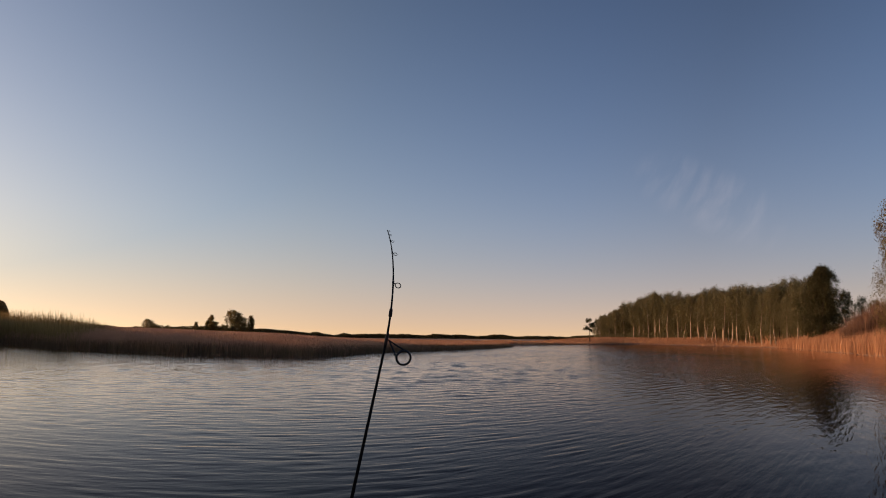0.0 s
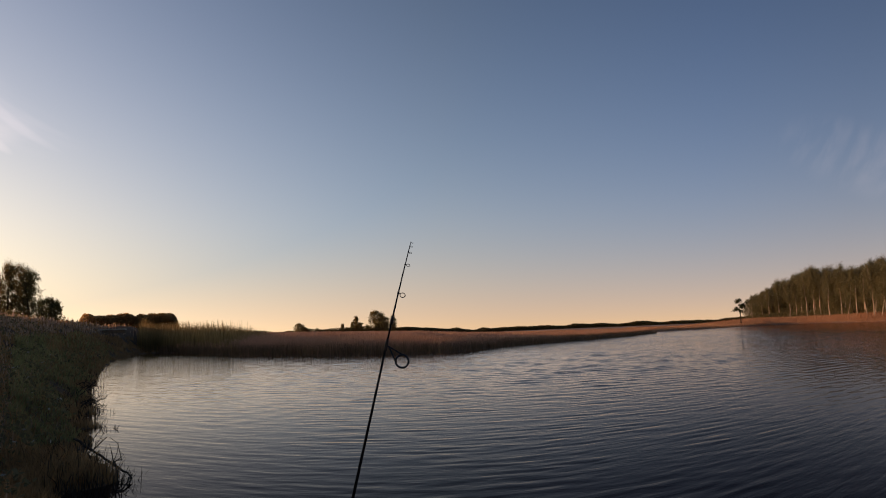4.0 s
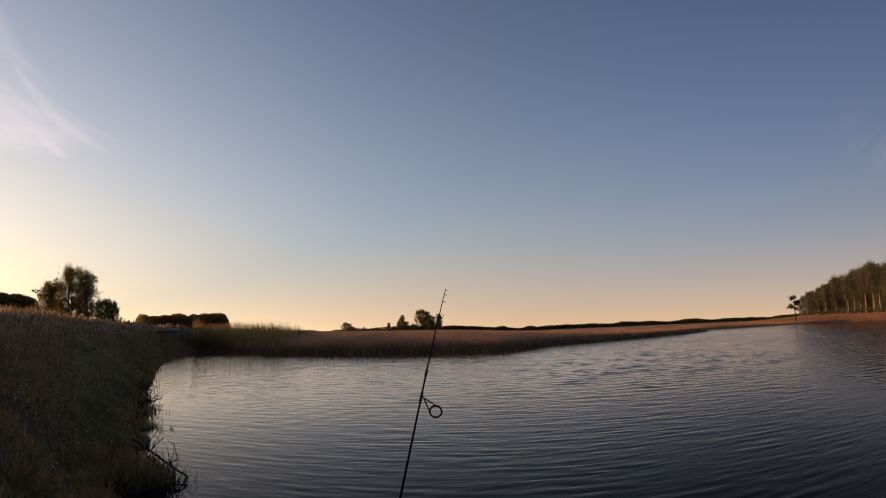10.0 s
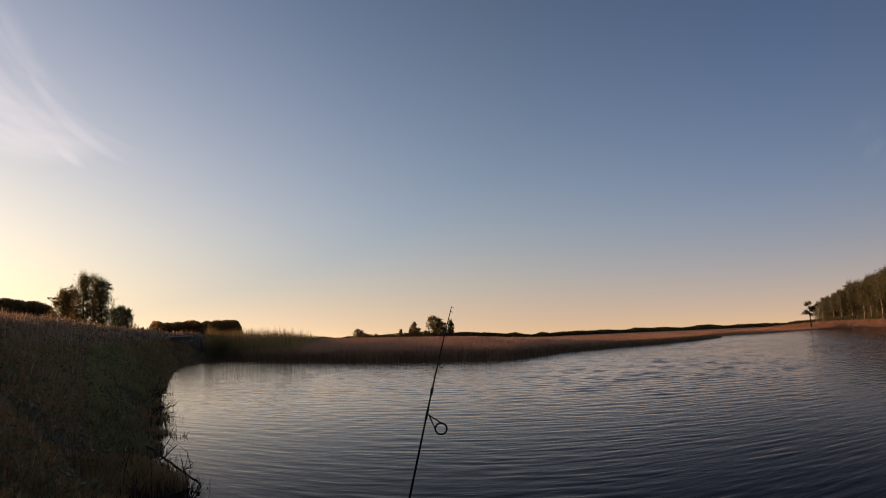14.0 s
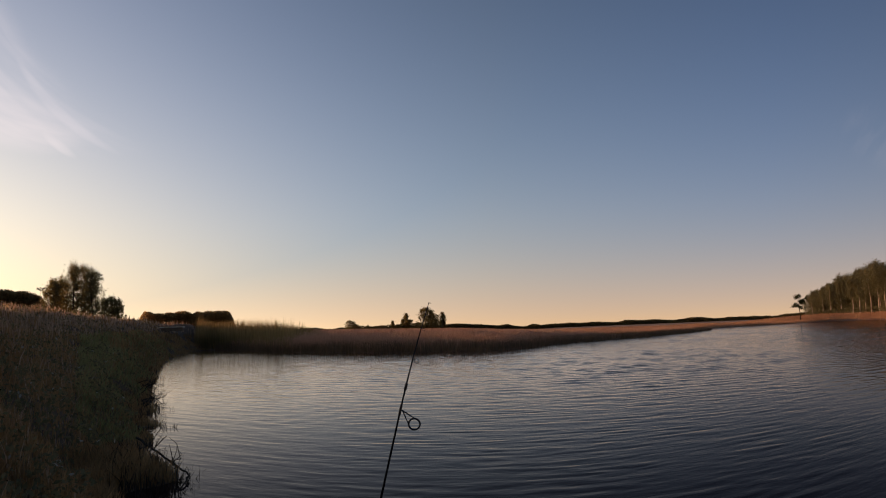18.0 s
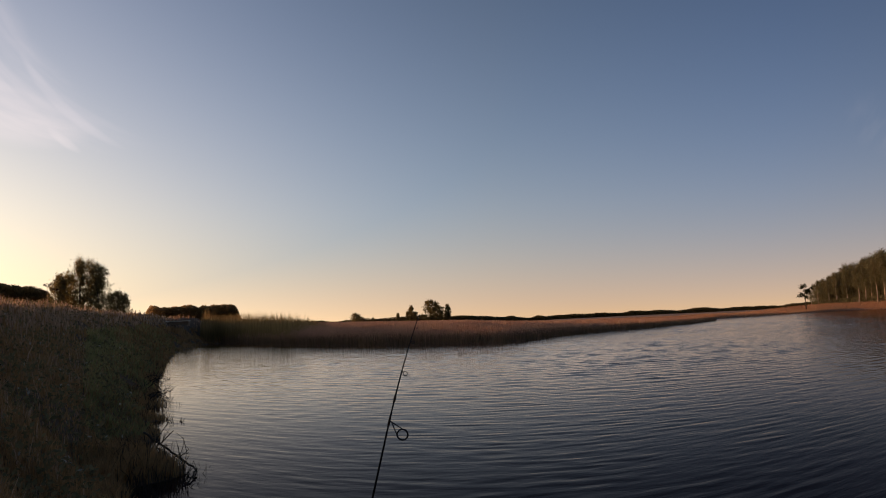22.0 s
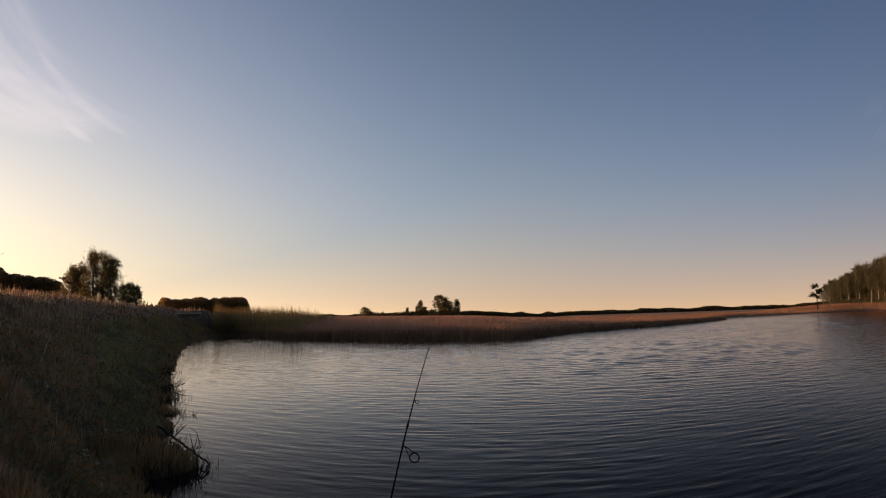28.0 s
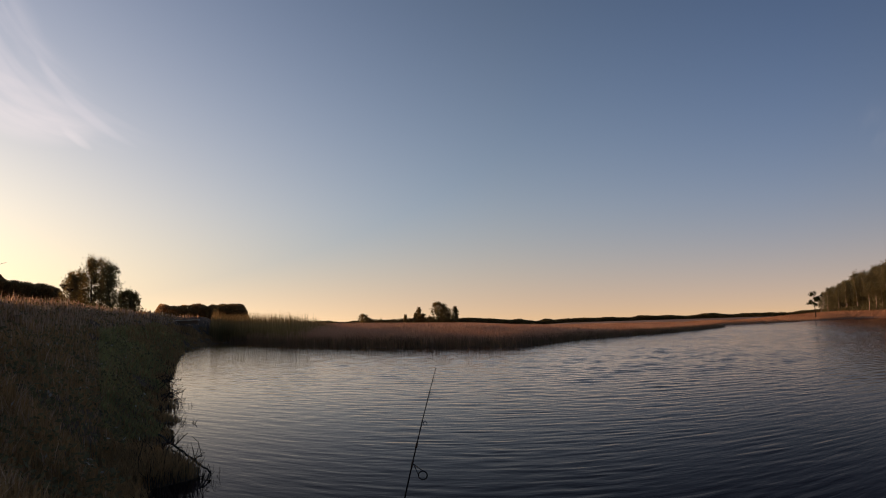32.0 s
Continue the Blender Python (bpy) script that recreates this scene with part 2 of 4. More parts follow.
WRAP = material("rod_thread", (0.02, 0.014, 0.012), (0.05, 0.03, 0.022), 300, rough=0.4)
STEEL = material("guide_metal", (0.03, 0.03, 0.032), (0.06, 0.06, 0.062), 200, rough=0.35, metal=0.6)
CORK = material("rod_cork", (0.28, 0.17, 0.09), (0.46, 0.30, 0.17), 60, bump=0.4, bump_scale=300)


# axis and bend of the wave fronts, set to suit the camera's view
FRONT_AXIS, FRONT_BOW = 0.05, 1.0


def water_material():
    m = bpy.data.materials.new("lake_water")
    m.use_nodes = True
    n, l = m.node_tree.nodes, m.node_tree.links
    b = n["Principled BSDF"]
    where_on = n.new("ShaderNodeTexCoord")
    # the wave fronts are bowed to fit the camera's view: u runs along them, v across
    split, bowed = n.new("ShaderNodeSeparateXYZ"), n.new("ShaderNodeCombineXYZ")
    l.new(where_on.outputs["Object"], split.inputs[0])

    def calc(operation, p, q):
        node = n.new("ShaderNodeMath")
        node.operation = operation
        for k, value in enumerate((p, q)):
            if isinstance(value, (int, float)):
                node.inputs[k].default_value = value
            else:
                l.new(value, node.inputs[k])
        return node.outputs[0]

    u = calc("SUBTRACT", split.outputs[0], calc("MULTIPLY", split.outputs[1], FRONT_AXIS))
    v = calc("SUBTRACT", split.outputs[1], calc("DIVIDE", calc("MULTIPLY", calc("MULTIPLY", u, u), FRONT_BOW), calc("MAXIMUM", split.outputs[1], 4.0)))
    l.new(u, bowed.inputs[0])
    l.new(v, bowed.inputs[1])
    height = None
    for turn, stretch, size, amount in ((8, (1.3, 1.5, 1), 1.0, 0.11), (14, (1.7, 4.6, 1), 1.0, 0.10), (-11, (3.0, 8.5, 1), 1.0, 0.055), (5, (9, 17, 1), 1.0, 0.022)):
        mapping, wave, gain = n.new("ShaderNodeMapping"), n.new("ShaderNodeTexNoise"), n.new("ShaderNodeMath")
        mapping.inputs["Rotation"].default_value = (0, 0, radians(turn))
        mapping.inputs["Scale"].default_value = stretch
        wave.inputs["Scale"].default_value, wave.inputs["Detail"].default_value, wave.inputs["Roughness"].default_value = size, 2.0, 0.45
        wave.inputs["Distortion"].default_value = 0.3
        gain.operation = "MULTIPLY_ADD"
        gain.inputs[1].default_value = amount
        l.new(bowed.outputs[0], mapping.inputs["Vector"])
        l.new(mapping.outputs[0], wave.inputs["Vector"])
        l.new(wave.outputs["Fac"], gain.inputs[0])
        if height:
            l.new(height.outputs[0], gain.inputs[2])
        height = gain
    # a breeze ruffles the open water towards the far shore
    apart, breeze, ruffled = n.new("ShaderNodeVectorMath"), n.new("ShaderNodeMapRange"), n.new("ShaderNodeMath")
    apart.operation = "LENGTH"
    l.new(where_on.outputs["Object"], apart.inputs[0])
    breeze.interpolation_type = "SMOOTHSTEP"
    breeze.inputs["From Min"].default_value, breeze.inputs["From Max"].default_value = 14.0, 60.0
    breeze.inputs["To Min"].default_value, breeze.inputs["To Max"].default_value = 1.0, 3.0
    l.new(apart.outputs["Value"], breeze.inputs["Value"])
    ruffled.operation = "MULTIPLY"
    l.new(height.outputs[0], ruffled.inputs[0])
    l.new(breeze.outputs[0], ruffled.inputs[1])
    # and away from the sheltering bank
    lee, open_water = n.new("ShaderNodeMapRange"), n.new("ShaderNodeMath")
    lee.interpolation_type = "SMOOTHSTEP"
    lee.inputs["From Min"].default_value, lee.inputs["From Max"].default_value = -3.0, 9.0
    lee.inputs["To Min"].default_value, lee.inputs["To Max"].default_value = 0.8, 1.35
    l.new(calc("SUBTRACT", split.outputs[0], calc("MULTIPLY", split.outputs[1], 0.1)), lee.inputs["Value"])
    open_water.operation = "MULTIPLY"
    l.new(ruffled.outputs[0], open_water.inputs[0])
    l.new(lee.outputs[0], open_water.inputs[1])
    ruffled = open_water
    relief = n.new("ShaderNodeBump")
    relief.inputs["Strength"].default_value, relief.inputs["Distance"].default_value = 1.0, 0.05
    l.new(ruffled.outputs[0], relief.inputs["Height"])
    # the gloss grows steeply towards grazing views, beyond plain water's curve, to darken the near water
    depth, gloss, mix = n.new("ShaderNodeBsdfDiffuse"), n.new("ShaderNodeBsdfGlossy"), n.new("ShaderNodeMixShader")
    depth.inputs["Color"].default_value = (0.018, 0.010, 0.012, 1)
    gloss.inputs["Color"].default_value, gloss.inputs["Roughness"].default_value = (1, 0.94, 0.905, 1), 0.05
    fresnel, square, gain = n.new("ShaderNodeFresnel"), n.new("ShaderNodeMath"), n.new("ShaderNodeMath")
    fresnel.inputs["IOR"].default_value = 1.33
    square.operation, gain.operation, gain.use_clamp = "POWER", "MULTIPLY", True
    square.inputs[1].default_value, gain.inputs[1].default_value = 2.35, 1.75
    for node in (depth, gloss, fresnel):
        l.new(relief.outputs[0], node.inputs["Normal"])
    l.new(fresnel.outputs[0], square.inputs[0])
    l.new(square.outputs[0], gain.inputs[0])
    # the gloss is cut by position towards the right, painting darker water there, and raised again beyond
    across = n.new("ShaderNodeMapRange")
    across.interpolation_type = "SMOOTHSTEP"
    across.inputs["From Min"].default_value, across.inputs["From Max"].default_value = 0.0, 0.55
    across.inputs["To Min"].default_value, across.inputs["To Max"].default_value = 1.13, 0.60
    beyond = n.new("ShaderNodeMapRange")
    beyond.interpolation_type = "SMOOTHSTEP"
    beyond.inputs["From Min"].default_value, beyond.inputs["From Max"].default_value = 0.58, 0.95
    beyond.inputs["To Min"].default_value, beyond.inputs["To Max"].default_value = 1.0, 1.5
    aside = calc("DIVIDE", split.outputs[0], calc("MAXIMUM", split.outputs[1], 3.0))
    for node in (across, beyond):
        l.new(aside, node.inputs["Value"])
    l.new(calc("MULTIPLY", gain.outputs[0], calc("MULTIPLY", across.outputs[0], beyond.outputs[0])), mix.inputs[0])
    l.new(depth.outputs[0], mix.inputs[1])
    l.new(gloss.outputs[0], mix.inputs[2])
    l.new(mix.outputs[0], n["Material Output"].inputs["Surface"])
    n.remove(b)
    return m


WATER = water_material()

# ---- helpers ----


def mesh_of(name, verts, faces, mats, indices=None, smooth=False):
    """A mesh from arrays of vertices and of faces (tuples of like length, or a list of them)."""
    me = bpy.data.meshes.new(name)
    me.from_pydata([tuple(v) for v in np.asarray(verts).tolist()], [], [tuple(f) for f in (faces.tolist() if isinstance(faces, np.ndarray) else faces)])
    for m in (mats if isinstance(mats, (list, tuple)) else [mats]):
        me.materials.append(m)
    if indices is not None:
        me.polygons.foreach_set("material_index", np.asarray(indices, np.int32))
    if smooth:
        me.polygons.foreach_set("use_smooth", np.ones(len(me.polygons), bool))
    me.update()
    return me


def thing(name, label, category, group="", kind="", at=(0, 0, 0)):
    ob = new(name)
    ob.empty_display_size = 0.2
    ob.location = at
    return tagged(ob, label, category, group, kind)


def part(name, me, parent, label="", kind=""):
    ob = new(name, me)
    ob.parent = parent
    return tagged(ob, label, kind=kind)


def tube(points, radii, sides=7):
    """Vertices and faces of a tapered tube along points, closed at its ends."""
    pts = [Vector(p) for p in points]
    verts, faces = [], []
    for i, p in enumerate(pts):
        along = (pts[min(i + 1, len(pts) - 1)] - pts[max(i - 1, 0)]).normalized()
        u = along.cross(Vector((0.31, 0.87, 0.38))).normalized()
        v = along.cross(u)
        for k in range(sides):
            a = 2 * math.pi * k / sides
            verts.append(p + (u * math.cos(a) + v * math.sin(a)) * radii[i])
    for i in range(len(pts) - 1):
        for k in range(sides):
            a, b = i * sides + k, i * sides + (k + 1) % sides
            faces.append((a, b, b + sides, a + sides))
    faces.append(tuple(range(sides))[::-1])
    faces.append(tuple(range((len(pts) - 1) * sides, len(pts) * sides)))
    return verts, faces


def leaves(rng, centres, sizes, droop=0.3):
    """Small four-sided leaves or sprays at the centres, turned at random."""
    n = len(centres)
    u = rng.normal(size=(n, 3))
    u[:, 2] -= droop
    u /= np.linalg.norm(u, axis=1)[:, None]
    w = np.cross(u, rng.normal(size=(n, 3)))
    w /= np.linalg.norm(w, axis=1)[:, None]
    s = np.asarray(sizes)[:, None]
    c = np.asarray(centres)
    verts = np.stack([c - u * s, c - w * s * 0.55 + u * s * 0.1, c + u * s, c + w * s * 0.5], 1).reshape(-1, 3)
    return verts, np.arange(4 * n).reshape(-1, 4)


def blades(rng, base, height, width, lean=0.25, way=None):
    """Upright blades, each a tapered strip with a bent tip."""
    n = len(base)
    a = rng.uniform(0, 2 * np.pi, n)
    side = np.stack([np.cos(a), np.sin(a), np.zeros(n)], 1)
    b = rng.uniform(0, 2 * np.pi, n)
    bend = np.stack([np.cos(b), np.sin(b), np.zeros(n)], 1) * (rng.uniform(0, 1, n) * lean)[:, None]
    if way is not None:
        bend += np.asarray(way)
    h, w = np.asarray(height)[:, None], np.asarray(width)[:, None] * 0.5
    up = np.array([0, 0, 1.0])
    mid = base + up * h * 0.6 + bend * h * 0.35
    tip = base + up * h + bend * h
    verts = np.stack([base - side * w, base + side * w, mid + side * w * 0.8, mid - side * w * 0.8, tip], 1).reshape(-1, 3)
    o = np.arange(n)[:, None] * 5
    faces = (o + [0, 1, 2, 3]).tolist() + (o + [3, 2, 4]).tolist()
    return verts, faces


# ---- the lay of the land ----
# the shoreline, round the lake, starting on the near bank
SHORE = ((-3.84, 8.5), (-5.42, 12.2), (-7.27, 16.7), (-9.15, 21.2), (-12.45, 29.5), (-17.6, 43.5), (-23.0, 60), (-26.2, 72), (-28.2, 85), (-22.4, 79),
         (-14.8, 64.6), (-8.6, 57.5), (-3.8, 53), (0.4, 51.5), (4.4, 51.1), (10.2, 62), (17.4, 71), (27, 84), (38, 103), (36, 108), (14, 112), (30, 117),
         (50, 124), (84, 160), (95, 166), (104, 155), (110, 142), (106, 124), (90, 100), (78, 79), (68, 64), (58, 30), (44, -4), (20, -14), (3, -3.5), (0.2, 0.7), (-2.0, 4.2))


def rounded(points, steps=6):
    p = np.array(points, float)
    a, b, c, d = np.roll(p, 1, 0), p, np.roll(p, -1, 0), np.roll(p, -2, 0)
    t = (np.arange(steps) / steps)[None, :, None]
    a, b, c, d = (q[:, None, :] for q in (a, b, c, d))
    return (0.5 * (2 * b + (c - a) * t + (2 * a - 5 * b + 4 * c - d) * t**2 + (3 * b - a - 3 * c + d) * t**3)).reshape(-1, 2)


EDGE = rounded(SHORE)


def ripple(x, y):
    return 0.22 * np.sin(x * 1.9 + 1.3 * np.sin(y * 0.8)) + 0.16 * np.sin(y * 2.7 + x * 1.1) + 0.08 * np.sin(x * 6.1 - y * 5.3)


def from_shore(x, y):
    """Metres from the shoreline, positive on land."""
    out = np.empty(len(x))
    a, b = EDGE, np.roll(EDGE, -1, 0)
    e = b - a
    for i in range(0, len(x), 20000):
        px, py = x[i:i + 20000, None], y[i:i + 20000, None]
        t = (((px - a[:, 0]) * e[:, 0] + (py - a[:, 1]) * e[:, 1]) / (e**2).sum(1)).clip(0, 1)
        d = np.sqrt(((px - a[:, 0] - t * e[:, 0]) ** 2 + (py - a[:, 1] - t * e[:, 1]) ** 2).min(1))
        crosses = (a[:, 1] > py) != (b[:, 1] > py)
        xi = a[:, 0] + (py - a[:, 1]) * e[:, 0] / np.where(e[:, 1] == 0, 1e-9, e[:, 1])
        inside = (crosses & (px < xi)).sum(1) % 2 == 1
        out[i:i + 20000] = np.where(inside, -d, d)
    return out + ripple(x, y)


def smooth(t):
    t = np.clip(t, 0, 1)
    return t * t * (3 - 2 * t)


def on_bank(x, y):
    """How far a place belongs to the high near bank."""
    return smooth((0.6 - x - 0.30 * y) / 2.2) * smooth((92 + 14 * smooth((-29 - x) / 4) - y) / 16) * smooth((y + 8) / 8)


def ground(x, y, sd=None):
    x, y = np.asarray(x, float), np.asarray(y, float)
    sd = from_shore(x, y) if sd is None else sd
    bank, right = on_bank(x, y), smooth((x - 60) / 30)
    rough = 0.10 * np.sin(x * 0.9 + y * 0.4) + 0.07 * np.sin(x * 2.3 - y * 1.7) + 0.05 * np.sin(y * 3.1 + x * 0.6)
    top = np.interp(y, [8, 14, 25, 40, 60, 75, 100], [2.3, 2.15, 2.0, 2.5, 2.8, 2.75, 2.5])
    # beyond the marsh, between two bearings, the land is lowered to fit the camera's view
    bearing = np.degrees(np.arctan2(x, np.maximum(y, 1.0)))
    fall = 0.0072 * smooth((bearing - 1.0) / 6) * smooth((28.5 - bearing) / 4) * np.maximum(np.hypot(x, y) - 128, 0) * (y > 0)
    land = 0.10 + 0.22 * smooth(sd / 0.8) + bank * (0.35 * smooth(sd / 1.0) + top * smooth(sd / 6.0) + rough * smooth(sd / 2)) + right * (1.15 + 0.75 * smooth((bearing - 31) / 7)) * smooth(sd / 16) + 0.04 * rough - fall
    return np.where(sd > 0, land, np.maximum(sd * 0.45, -0.9) + 0.10)


def make_ground():
    rings = np.concatenate([np.linspace(0.3, 6, 24), np.geomspace(6.3, 260, 210), np.geomspace(275, 3500, 26)])
    turns = np.radians(np.concatenate([np.arange(-52, 56, 0.22), np.arange(56, 308, 1.2)]))
    r, a = np.meshgrid(rings, turns, indexing="ij")
    x, y = (r * np.sin(a)).ravel(), (r * np.cos(a)).ravel()
    sd = from_shore(x, y)
    z = ground(x, y, sd)
    m = len(turns)
    i, k = np.meshgrid(np.arange(len(rings) - 1), np.arange(m), indexing="ij")
    i, k = i.ravel(), k.ravel()
    k2 = (k + 1) % m
    faces = np.stack([i * m + k, i * m + k2, (i + 1) * m + k2, (i + 1) * m + k], 1)[:, ::-1]
    slot = np.where(sd[faces[:, 0]] < -0.45, 2, np.where(on_bank(x, y)[faces[:, 0]] + (np.hypot(x, y) < 12)[faces[:, 0]] > 0.4, 0, 1))
    verts = np.concatenate([np.stack([x, y, z], 1), [[0, 0, 0.3]]])
    cap = [(len(verts) - 1, (j + 1) % m, j) for j in range(m)]
    me = mesh_of("ground", verts, faces.tolist() + cap, [SOIL, MARSH, MUD], np.concatenate([slot, np.zeros(m, int)]), smooth=True)
    tagged(new("ground", me), "low marshy ground round a small lake with a grassy bank", "ground", kind="structure")


make_ground()


def make_water():
    """The lake's surface, with wind waves as real relief, finer towards the near bank."""
    g = np.random.default_rng(3)
    rows = [4.0]
    while rows[-1] < 190:
        rows.append(rows[-1] + max(0.035, 0.0042 * rows[-1]))
    rows = np.concatenate([np.linspace(-18, 3.2, 20), rows])
    slant = np.concatenate([np.linspace(-1.05, -0.80, 12), np.arange(-0.79, 1.25, 0.0042), np.linspace(1.26, 2.6, 40)])
    y = np.repeat(rows[:, None], len(slant), 1)
    x = slant[None, :] * np.maximum(rows, 0)[:, None]
    near = rows < 4
    x[near] = slant[None, :] * 4.0 + np.linspace(22, 0, near.sum())[:, None]
    coarse = from_shore(x[::6, ::6].ravel(), y[::6, ::6].ravel()).reshape(x[::6, ::6].shape)
    wet = np.repeat(np.repeat(coarse, 6, 0), 6, 1)[:len(rows), :len(slant)] < 1.2 + 0.03 * np.maximum(y, 0)
    wet[near] = True
    step = np.maximum(0.035, 0.0042 * y)
    z = np.zeros_like(x)
    # the breeze is livelier away from the sheltering bank
    gust = (0.75 + 0.45 * smooth((x - 0.1 * y + 3) / 10)) * (1 + 0.30 * np.sin(x * 0.11 + 1.5 * np.sin(y * 0.05)) * np.sin(y * 0.07 + 0.6))
    u = x - FRONT_AXIS * y
    far = np.maximum(y, 4.0)
    v = y - FRONT_BOW * u * u / far
    steep = np.sqrt((1 + FRONT_BOW * (u / far) ** 2) ** 2 + (2 * FRONT_BOW * u / far) ** 2).clip(1, 2.6)
    for k in range(52):
        long = float(np.exp(g.uniform(math.log(0.15), math.log(0.95))))
        a = radians(g.normal(0, 9 if long < 0.40 else 26))
        kx, ky = 2 * math.pi / long * math.sin(a), 2 * math.pi / long * math.cos(a)
        drift = 1.3 * np.sin(u * g.uniform(0.4, 1.2) + g.uniform(0, 6)) * np.sin(v * g.uniform(0.3, 0.9) + g.uniform(0, 6))
        patch = np.clip(0.40 + 0.9 * np.sin(u * g.uniform(0.8, 2.4) + g.uniform(0, 6)) * np.sin(v * g.uniform(0.5, 1.5) + g.uniform(0, 6)), 0, 2)
        seen = smooth((long / steep / step - 2.2) / 2.5) * (0.28 + 1.5 * smooth((y - 9) / 26) if long > 0.40 else 0.50 + 0.40 * smooth((y - 10) / 12))
        z += SLOPE * long / (2 * math.pi) * g.uniform(0.6, 1.3) * patch * seen * np.sin(kx * u + ky * v + drift + g.uniform(0, 6)) / steep
    # longer chop out on the open water
    for k in range(16):
        long = float(np.exp(g.uniform(math.log(0.9), math.log(2.6))))
        a = radians(g.normal(0, 34))
        kx, ky = 2 * math.pi / long * math.sin(a), 2 * math.pi / long * math.cos(a)
        patch = np.clip(0.5 + 0.8 * np.sin(u * g.uniform(0.2, 0.7) + g.uniform(0, 6)) * np.sin(v * g.uniform(0.15, 0.5) + g.uniform(0, 6)), 0, 2)
        z += 1.25 * SLOPE * long / (2 * math.pi) * patch * smooth((y - 25) / 45) * smooth((long / steep / step - 1.8) / 2) * np.sin(kx * u + ky * v + g.uniform(0, 6)) / steep
    z *= gust
    z[near] = 0
    wide = len(slant)
    i, k = np.nonzero(wet[:-1, :-1])
    faces = np.stack([i * wide + k, i * wide + k + 1, (i + 1) * wide + k + 1, (i + 1) * wide + k], 1)
    used, faces = np.unique(faces, return_inverse=True)
    faces = faces.reshape(-1, 4)
    verts = np.stack([x.ravel()[used], y.ravel()[used], z.ravel()[used]], 1)
    me = bpy.data.meshes.new("water")
    me.vertices.add(len(verts))
    me.vertices.foreach_set("co", verts.astype(np.float32).ravel())
    me.loops.add(faces.size)
    me.loops.foreach_set("vertex_index", faces.astype(np.int32).ravel())
    me.polygons.add(len(faces))
    me.polygons.foreach_set("loop_start", np.arange(0, faces.size, 4, dtype=np.int32))
    me.polygons.foreach_set("use_smooth", np.ones(len(faces), bool))
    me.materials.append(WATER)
    me.update()
    me.validate()
    tagged(new("water", me), "dark rippled lake water reflecting the evening sky", "water", kind="structure")


SLOPE = 0.0170
make_water()


# ---- trees ----
def place(az, distance):
    a = radians(az)
    return distance * math.sin(a), distance * math.cos(a)


def ground_at(x, y):
    return float(ground([x], [y])[0])


def trunk_mesh(rng, height, radius, bark, sway=0.045, top=0.92):
    pts, rad = [], []
    dx, dy = rng.normal(0, sway, 2)
    kink = rng.normal(0, sway * 0.5, 2)
    for i in range(9):
        t = i / 8
        pts.append(((dx * t * t + kink[0] * math.sin(3.1 * t)) * height + rng.normal(0, 0.006) * height * t, (dy * t * t + kink[1] * math.sin(3.1 * t)) * height + rng.normal(0, 0.006) * height * t, height * top * t - 0.2 * (1 - t)))
        rad.append(radius * (1.25 - t * 1.1 if t < 0.15 else 1.12 - t * 1.02))
    return pts, tube(pts, rad, 7), bark


